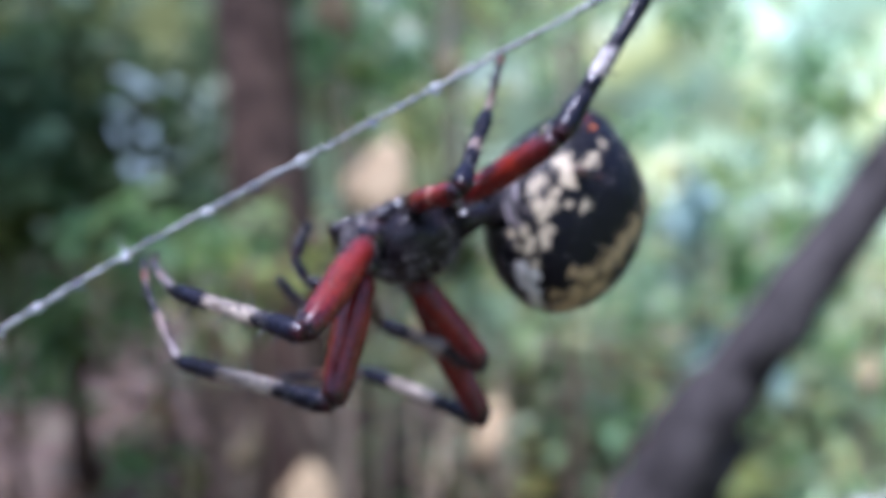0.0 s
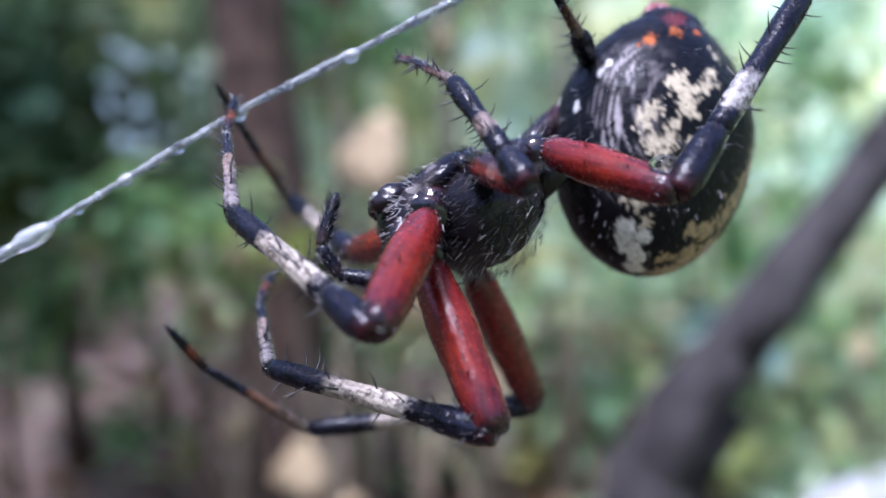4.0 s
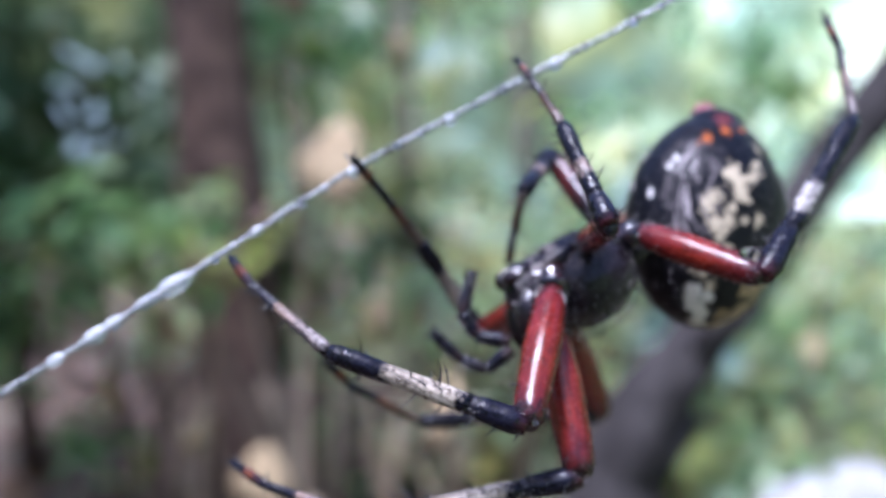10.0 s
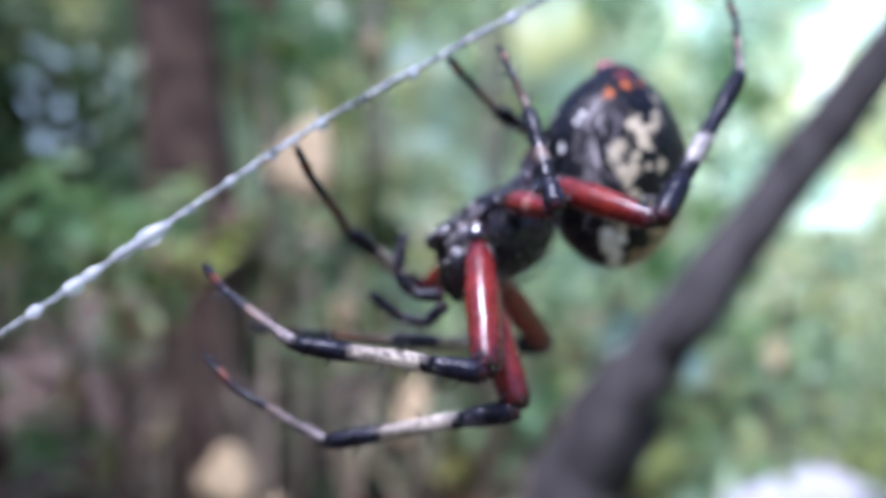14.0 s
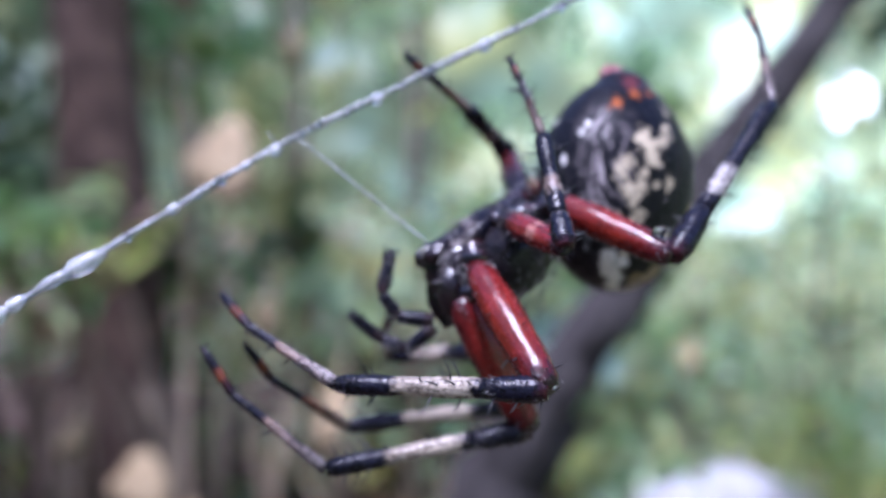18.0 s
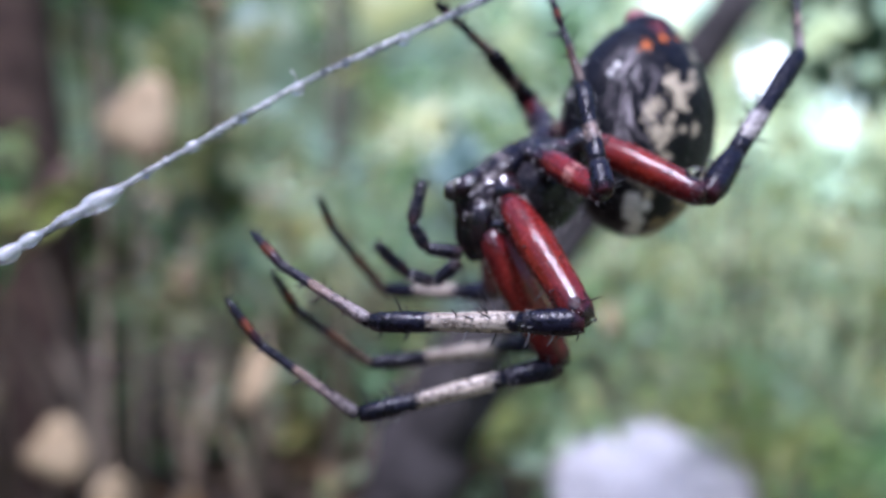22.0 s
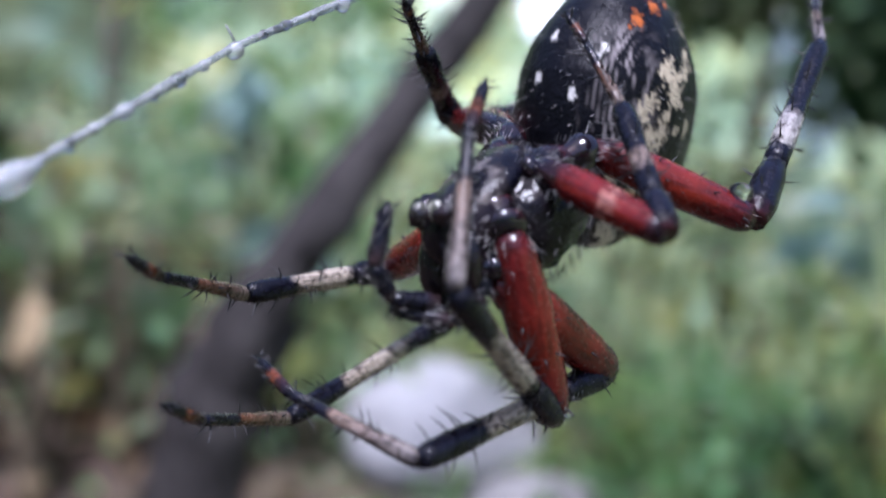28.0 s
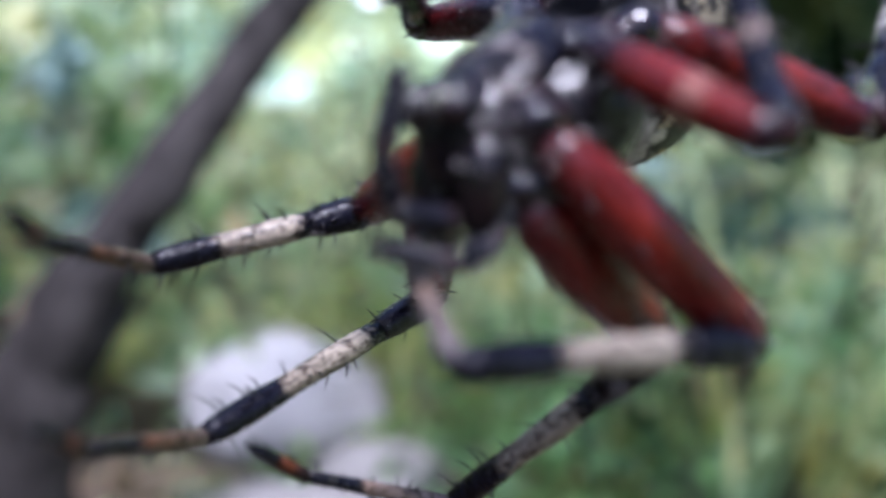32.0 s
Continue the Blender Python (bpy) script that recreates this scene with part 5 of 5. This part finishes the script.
    s(9, -66, -42.1, 159.5, 11.8, 108.9, 45.7)
    s(10, -112.4, -40.8, 168.5, 20.2, 134.1, 28)
    s(11, -109.2, -40, 169.4, 21.6, 129.2, 30.1)
    s(12, -118.2, -42.6, 158.4, 14.5, 133.1, 34.9)
    s(13, -112.7, -44.5, 172.6, 17.3, 126.2, 25.3)
    s(16, -73, -37.9, 163.6, 4.6, 129.9, 26.8)
    s(17, -74.8, -31.4, 158.4, 1.3, 128.7, 23.5)
    s(18, -76.5, -33.7, 158.8, 0.7, 130.9, 23.8)
    s(19, -76.6, -33.1, 159.5, -1.2, 132.7, 26.7)
    s(20, -76, -35.6, 160.1, -0.1, 134.6, 26.7)
    s(21, -77.2, -33.9, 157.1, -2.2, 130.5, 24.1)
    s(22, -76.5, -33.8, 158.3, -2.5, 129.5, 22.7)
    s(23, -77.5, -32.1, 146.4, -4.1, 140.9, 28.6)
    s(24, -80, -28.2, 136.2, -12.7, 154.7, 34.8)
    s(26.5, -12.2, -41.4, 189.2, 3.4, 83.4, 5)
    s(27, 113.7, -78, -141.7, 53.6, 33.8, 48.5)
    s(28, -5.6, -69.4, 201.3, 42.7, 52.8, 46.1)
    s(29, -13.1, -49.7, 180.6, 24, 61.9, 0.7)
    s(30, -20.3, -43.8, 180.2, 13.9, 63.9, 13.3)
    s(31, -25.3, -38.5, 178.7, 6.2, 62.4, 13.5)
    s(32, -31.9, -37.2, 178.3, 5, 60.2, 0.7)
    s = LEGS["R2"].step
    s(0, -101.5, -61.8, 160.1, 5.8, 132, 39.9)
    s(0.5, -93, -55.4, 148.7, 10.4, 124.9, 24.3)
    s(1, -90.1, -54.6, 152.5, 23.9, 117.6, 25)
    s(1.5, -94.2, -50.7, 144.1, 22.3, 109.4, 14.9)
    s(2, -106.9, -52.3, 144.6, 26.2, 108.6, 19.5)
    s(3, -67.1, -44.2, 145.1, 7.4, 84.9, 5.9)
    s(6, -30, -57.7, 171.2, 5.6, 147.6, 42.2)
    s(7, -11.1, -60.3, 180.1, 3.6, 149.7, 37.7)
    s(8, -15.7, -63.4, 179.4, -11.5, 155.6, 26.1)
    s(9, -24.8, -60.1, 177.2, -10.5, 149.4, 22.6)
    s(10, -78.9, -58.9, 178.1, -9.4, 144.2, 9.2)
    s(11, -100.5, -71.2, 178, -9, 155.7, 22.4)
    s(12, -74.1, -57.6, 172.1, -11.1, 144.4, 17.9)
    s(13, -86.1, -56.2, 169.7, -8.9, 146.3, 25.6)
    s(16, -47.3, -61.6, 158.4, 3.8, 154.9, 53.5)
    s(17, -5.6, -65.3, 176.6, 10.2, 142.1, 49.1)
    s(18, -14.9, -68.2, 177.4, -3.3, 153.2, 44.4)
    s(19, -47.7, -68.4, 163.8, -8.1, 156.7, 44.6)
    s(20, -26.7, -70, 174.3, -6.1, 149.2, 38)
    s(21, -25.2, -67.3, 174.6, -6.4, 148.5, 38.2)
    s(22, -22.3, -65.2, 176, -8.5, 153.2, 39.6)
    s(23, -14.2, -63, 179.6, -5.2, 145.7, 36.1)
    s(24, -16.6, -63.9, 185.5, -1.9, 140.7, 29.9)
    s(26.5, -8.4, -51.6, 188.2, -2.5, 125.1, 17.6)
    s(27, 1, -55.4, 190.7, -0.6, 113, 16.4)
    s(28, 4.6, -36.4, 194.6, -4.5, 108.7, 6.5)
    s(29, -5.8, -41.5, 192.8, -0.3, 110.1, 9.1)
    s(30, -10.4, -34.9, 186.9, -8.9, 183.4, 39.2)
    s(31, -1.5, -39.1, 122.6, -48.8, 170.3, 35.1)
    s(32, -1.6, -37.8, 115.8, -53.9, 175.8, 27.4)
    s = LEGS["R3"].step
    s(0, -55, 8.9, 78.9, 42.7, 76.9, 56.8)
    s(1, -90.5, 47.4, 103.9, -17.1, 94.1, -61.1)
    s(1.5, -92.9, 44, 105.8, -14.5, 99.7, -68.2)
    s(2, -96.5, 46.5, 106.1, -14.5, 100.3, -74.3)
    s(3, -69.8, -10.7, 119.4, 44.3, 122.8, 30.6)
    s(6, -81.3, 11.3, 116.2, 8.5, 115.7, -32.3)
    s(7, -101.9, 47.2, 103.1, -14.8, 124, -69.3)
    s(8, -74.3, -2.6, 109.9, 33.6, 127.9, 7.8)
    s(9, -97.1, 26.8, 97.2, 18.3, 111.3, 18.8)
    s(10, -90.8, 14.4, 105.9, 44.6, 124.5, 46)
    s(11, -78.5, 10.4, 101.1, 41.6, 107.6, 43.4)
    s(12, -75.9, 5.8, 92.3, 43.1, 110.2, 55.5)
    s(13, -74.4, -0.9, 90.7, 49.1, 103.3, 51.1)
    s(16, -80.5, -0.4, 88.9, 50, 95.1, 40.9)
    s(17, -75.6, -4.1, 82.5, 41, 111.1, 56.5)
    s(18, -78.2, -5.7, 84.1, 46.7, 105.5, 52.4)
    s(19, -75.6, -5.5, 87.1, 49.3, 100.5, 48.7)
    s(20, -77.9, -0.8, 82.3, 35.4, 107.5, 58.4)
    s(21, -77.4, -6.5, 86.1, 44.1, 101.1, 52.6)
    s(22, -78, -11.6, 83, 45.5, 109.4, 58.8)
    s(23, -76.3, -10.4, 86.3, 50.1, 97.8, 39.2)
    s(24, -77, -11.3, 79.5, 46.1, 103.1, 41.2)
    s(26.5, -80.6, -8.1, 97.4, 60.8, 77.2, 23.8)
    s(27, -79.9, -5.2, 74.3, 36.3, 110.1, 35.6)
    s(28, -78.5, -10.8, 70, 31.6, 95.3, 41.5)
    s(29, -79.3, -10.1, 64.9, 31.2, 76.7, 20.3)
    s(30, -80, -9.5, 61.1, 40, 74, 10.9)
    s(31, -82, -9.9, 54, 36.4, 78.8, 17.4)
    s(32, -83.3, -9.6, 58.4, 31.6, 71.4, 25.7)
    s = LEGS["R4"].step
    s(0, -25.7, 31.2, 45.5, 53.2, 27.5, 56.1)
    s(0.5, -49, 8.7, 27.4, 52.7, 63.1, 59.7)
    s(1, -56.4, -8.3, 50.7, 43, 87.3, 46.4)
    s(1.5, -50.8, -13.7, 48.6, 40.6, 88.2, 50.2)
    s(2, -51.6, -10.9, 46.1, 40.2, 85.7, 38.6)
    s(3, -51, -12.9, 43.1, 40.9, 82.3, 47.8)
    s(6, -50, -9.7, 42.8, 38.1, 76.3, 47.9)
    s(7, -38.1, -18.3, 41.1, 39.4, 71.6, 36.8)
    s(8, -36.3, -18.5, 40, 43, 75.3, 42.9)
    s(9, -35.6, -17.9, 41, 39.6, 99.9, 63.2)
    s(10, -43, -15.4, 38.9, 38.7, 89.6, 57.2)
    s(11, -44, -18.4, 38.2, 39.6, 76.3, 47.1)
    s(12, -46.3, -15.6, 38.3, 38.8, 74.2, 41.8)
    s(13, -47.3, -16, 37.6, 38.2, 70, 39)
    s(16, -53.8, -19, 35.8, 32.3, 69.9, 48.3)
    s(17, -52.2, -17.6, 35.8, 31.7, 72.1, 46.9)
    s(18, -50.4, -19.1, 33.8, 33.9, 79.2, 50.2)
    s(19, -50.7, -16.9, 37.2, 31, 75.3, 55.1)
    s(20, -53, -15.8, 36.6, 28.4, 77.9, 56)
    s(21, -50.9, -18.5, 35.7, 31.4, 79.6, 55.1)
    s(22, -50.3, -19.5, 34.6, 33.7, 67.8, 42.3)
    s(23, -50.9, -18.7, 38, 29.5, 55.1, 47.5)
    s(24, -47.9, -19.5, 37.2, 28.2, 51, 48.3)
    s(26.5, -49.8, -17.9, 37.4, 21.9, 40, 47.7)
    s(27, -36.5, -24, 31.8, 31.2, 44.5, 40.7)
    s(28, -34.9, -18.8, 31.7, 33.5, 49.3, 24.6)
    s(29, -34.8, -19.8, 30.7, 32.7, 51.7, 29.4)
    s(30, -31.7, -18, 29.6, 30, 44.7, 40.4)
    s(31, -38.7, -15.9, 32.1, 27.5, 41.3, 40.3)
    s = LEGS["L1"].step
    s(0, 1.2, -47.4, 153.3, 12.2, -113.4, 46.5)
    s(1, 65, -52.5, 164.2, 13.5, -82, 49.5)
    s(2, 133.7, -11.6, 126, 16.4, -101.8, 31.4)
    s(3, 128.8, -13.4, 119.9, 15.2, -115.7, 46.4)
    s(6, 110.4, -19.3, 136.9, 19.9, -113.6, 45.5)
    s(7, 124, -31.9, 122.2, 41.7, -115.1, 39.6)
    s(8, 118.6, -35.2, 215.7, 58.4, -109.1, 33.8)
    s(9, 118.4, -18.8, 245.1, 33.7, -127.3, 45.8)
    s(10, 113.9, -25.6, 217.7, 52.4, -120.9, 35.7)
    s(11, 114.5, -22.5, 240.5, 46.4, -112, 36.7)
    s(12, 118, -18.5, 251.3, 37.4, -121, 41.4)
    s(13, 114.8, -20.6, 239.5, 42.2, -117.5, 41.3)
    s(17, 68.7, -51.9, 132.3, -8.2, -89.2, 30.7)
    s(18, 72.7, -48.6, 130.3, -11.5, -92.5, 32.5)
    s(20, 65.3, -53.6, 130.8, -8.4, -93.8, 35.1)
    s(22, 74.4, -48.7, 138.8, -6.3, -139.2, 50.2)
    s(23, 69.9, -47.5, 177.9, 9.8, -152.3, 33)
    s(24, 71.3, -51.5, 172.3, 8.9, -148.2, 34.9)
    s(26.5, 88, -37.4, 168.4, 10.6, -146.5, 35)
    s(27, 87.8, -28.9, 172.5, -3.7, -137.8, 23)
    s(28, 84.4, -28, 191.8, -0.5, -137.6, 23.9)
    s(29, 80, -27.6, 179, -5.7, -136.4, 25.3)
    s(30, 84.4, -31.5, 182.9, -4.2, -135.8, 26.9)
    s(31, 84.9, -33.5, 184.8, -5.8, -136.4, 27.6)
    s(32, 81.4, -33.2, 174.2, -12.1, -131.8, 27.6)
    s = LEGS["L2"].step
    s(0, -12.2, -58.2, -219.1, 5.9, -127.7, -1.6)
    s(1, 30.5, -61.1, -187.4, -15.3, -136.1, 27.1)
    s(1.5, 52.6, -55.9, -182.1, -9.9, -130.4, 30.8)
    s(2, 58.1, -59.5, -174.7, -8.3, -145.2, 35.5)
    s(3, 44.9, -60.1, -176, -7.8, -153.6, 38.6)
    s(6, 40.9, -59.2, -175, 5.3, -144.6, 52.6)
    s(7, 60.3, -57.9, -169.1, 7.4, -146.7, 46.8)
    s(8, 58, -57.9, -158.4, 1.1, -167.6, 38.6)
    s(9, 46, -57.5, -175.6, 4.1, -153.5, 45.4)
    s(10, 54, -50.1, -176.3, 1.1, -136.5, 35.8)
    s(11, 58.1, -53.5, -166.6, -1.2, -153, 43)
    s(12, 48.7, -50.9, -167.5, 16.1, -154.2, 18.4)
    s(13, 52.4, -48.3, -159.9, 18.7, -160.2, 13.7)
    s(16, 40.9, -35.2, -167.6, -0.4, -150.1, 25.4)
    s(18, 38.6, -61.6, -166.8, 4.6, -142.9, 44.6)
    s(19, 39.6, -61.7, -166.8, 4.5, -139.4, 49.2)
    s(20, 34.8, -60.5, -174.8, 0.4, -138.2, 47.6)
    s(21, 40.6, -56.2, -169.4, 1.5, -152.6, 45.5)
    s(22, 28.4, -55.5, -180.8, -3.2, -151.9, 46.1)
    s(23, 14.7, -55.3, -184.7, 0.8, -162.7, 47.8)
    s(24, 23.5, -55.5, -181.3, -0.9, -167, 44.8)
    s(26.5, 49.9, -45.9, -158.9, -7.5, -162.4, 23.5)
    s(27, 56.9, -39.2, -160.6, -9.5, -148.6, 24.8)
    s(28, 54.5, -34.7, -157.3, -10, -142, 25.1)
    s(29, 58.8, -39.3, -155.7, -6.4, -145.9, 26.5)
    s(30, 57.4, -43.7, -158.7, -8, -147.7, 29.9)
    s(31, 52.7, -44.6, -158.8, -9.6, -150.7, 29.7)
    s(32, 50.4, -47.3, -160.3, -8.9, -138.4, 29.4)
    s = LEGS["L3"].step
    s(0, 43.4, 9.9, -64.1, 14.2, -70, -10.1)
    s(1, 48, 19.3, -101.7, 21.6, -142.3, 38.1)
    s(1.5, 47.7, 18.5, -120.7, 41.4, -146.3, 34.4)
    s(2, 50.1, 25.7, -116.6, 32.2, -153, 41.7)
    s(3, 45.8, 25, -107.7, 22, -115.8, 22.5)
    s(6, 34.9, 31.5, -107.1, 25.9, -188, 57.5)
    s(7, 56.7, 22.9, -108.3, 28.3, -114.3, 27.3)
    s(8, 54.6, 19.1, -111.2, 40.2, -121.4, 36.8)
    s(9, 54.6, 16.1, -112.8, 40, -136, 55.9)
    s(10, 120.9, 41.1, -116.9, -17.8, -260.6, -60.1)
    s(11, 97.4, 33.7, -117, -6.3, -155.2, -61.8)
    s(12, 71.8, 40.5, -128.7, 10.5, -174.9, 42.9)
    s(13, 54.1, 21.3, -136.1, 19, -153.2, 46.9)
    s(16, 79.9, 21.8, -129.6, 33.3, -146.2, 35)
    s(17, 79.4, 17.5, -127.1, 32, -158, 37.1)
    s(18, 80.5, 17.5, -131.2, 31.2, -163.9, 39.1)
    s(19, 77.7, 15.2, -132.7, 34.6, -158, 37.5)
    s(20, 81.3, 18.8, -132.6, 33.1, -149.2, 36.3)
    s(21, 80.6, 13.9, -129.2, 31.5, -164.4, 37.5)
    s(22, 79.8, 13, -136.1, 31.9, -150.9, 31.8)
    s(23, 80.3, 9.4, -125, 25, -128.3, 25.5)
    s(24, 83.7, 11.5, -125.1, 21.9, -135.3, 31.5)
    s(26.5, 81.7, 3.6, -138.9, 37.9, -134.8, 22.7)
    s(27, 90.2, 5.7, -136.9, 38.5, -131.2, 24.1)
    s(28, 84.2, -2.2, -137.9, 34.9, -129.7, 24.4)
    s(29, 87.6, -5.8, -144.6, 48.6, -126.1, 22.8)
    s(30, 89.3, -11.3, -132.1, 27.8, -122.5, 44)
    s(31, 89.2, -12.9, -130.9, 18.4, -119.2, 51.2)
    s = LEGS["L4"].step
    s(0, 66, 0, 30, 5, 40, -30)
    s(32, 66, 0, 30, 5, 40, -30)
    held = Matrix.Translation(ABD_C) @ ABD.to_4x4()
    swung = Matrix.Translation(ABD_C + Vector((0.1, 0.0, 0.50)) * MM) @ Matrix.Rotation(radians(9), 4, Vector((0.89, -0.45, 0.0))) @ ABD.to_4x4()
    early = [(t, Matrix.Translation(Vector((x, 0.0, z)) * MM) @ held @ Matrix.Rotation(radians(turn), 4, "Z")) for t, x, z, turn in ((0, 0.15, -0.22, -11), (1, 0.1, -0.1, -8), (2, 0.05, -0.05, -4))]
    walk(abdomen, [*early, (3, held), (23.5, held), (26.5, swung), (32, swung)])
    up = ((-11.68, -2.20, -7.00), (-12.7, -2.05, -6.85), (-13.39, -2.00, -5.68), (-12.79, -1.50, -3.79))
    near = ((-11.20, -2.20, -6.60), (-12.0, -2.05, -6.50), (-12.40, -2.00, -5.40), (-11.90, -1.60, -3.60))
    palp_path("right", [(0, up), (28.0, up), (30.5, near), (32, near)])
    low = ((-11.43, -1.00, -7.69), (-12.3, -0.8, -8.4), (-12.95, -0.50, -8.18), (-14.66, -0.50, -6.53))
    bent = ((-10.47, -2.44, -5.11), (-10.46, -3.08, -6.63), (-11.53, -2.80, -7.65), (-13.29, -1.54, -7.41))
    palp_path("left", [(0, low), (24.5, low), (26.4, bent), (32, bent)])
    along = frame_along(S_HIGH).to_4x4()
    taut = frame_along(HEAD + FWD * 1.0 * MM - BACK * 0.9 * MM - Vector((-17.27, 1.82, 0.58)) * MM).to_4x4()
    hold = Matrix.Translation(S_HIGH * 0.2)
    walk(drag_line, [(0, hold @ along), (14.0, hold @ along), (15.3, hold @ taut), (20.6, hold @ taut), (22.0, hold @ along), (32, hold @ along)])
    for leg in LEGS.values():
        leg.move()


motions()
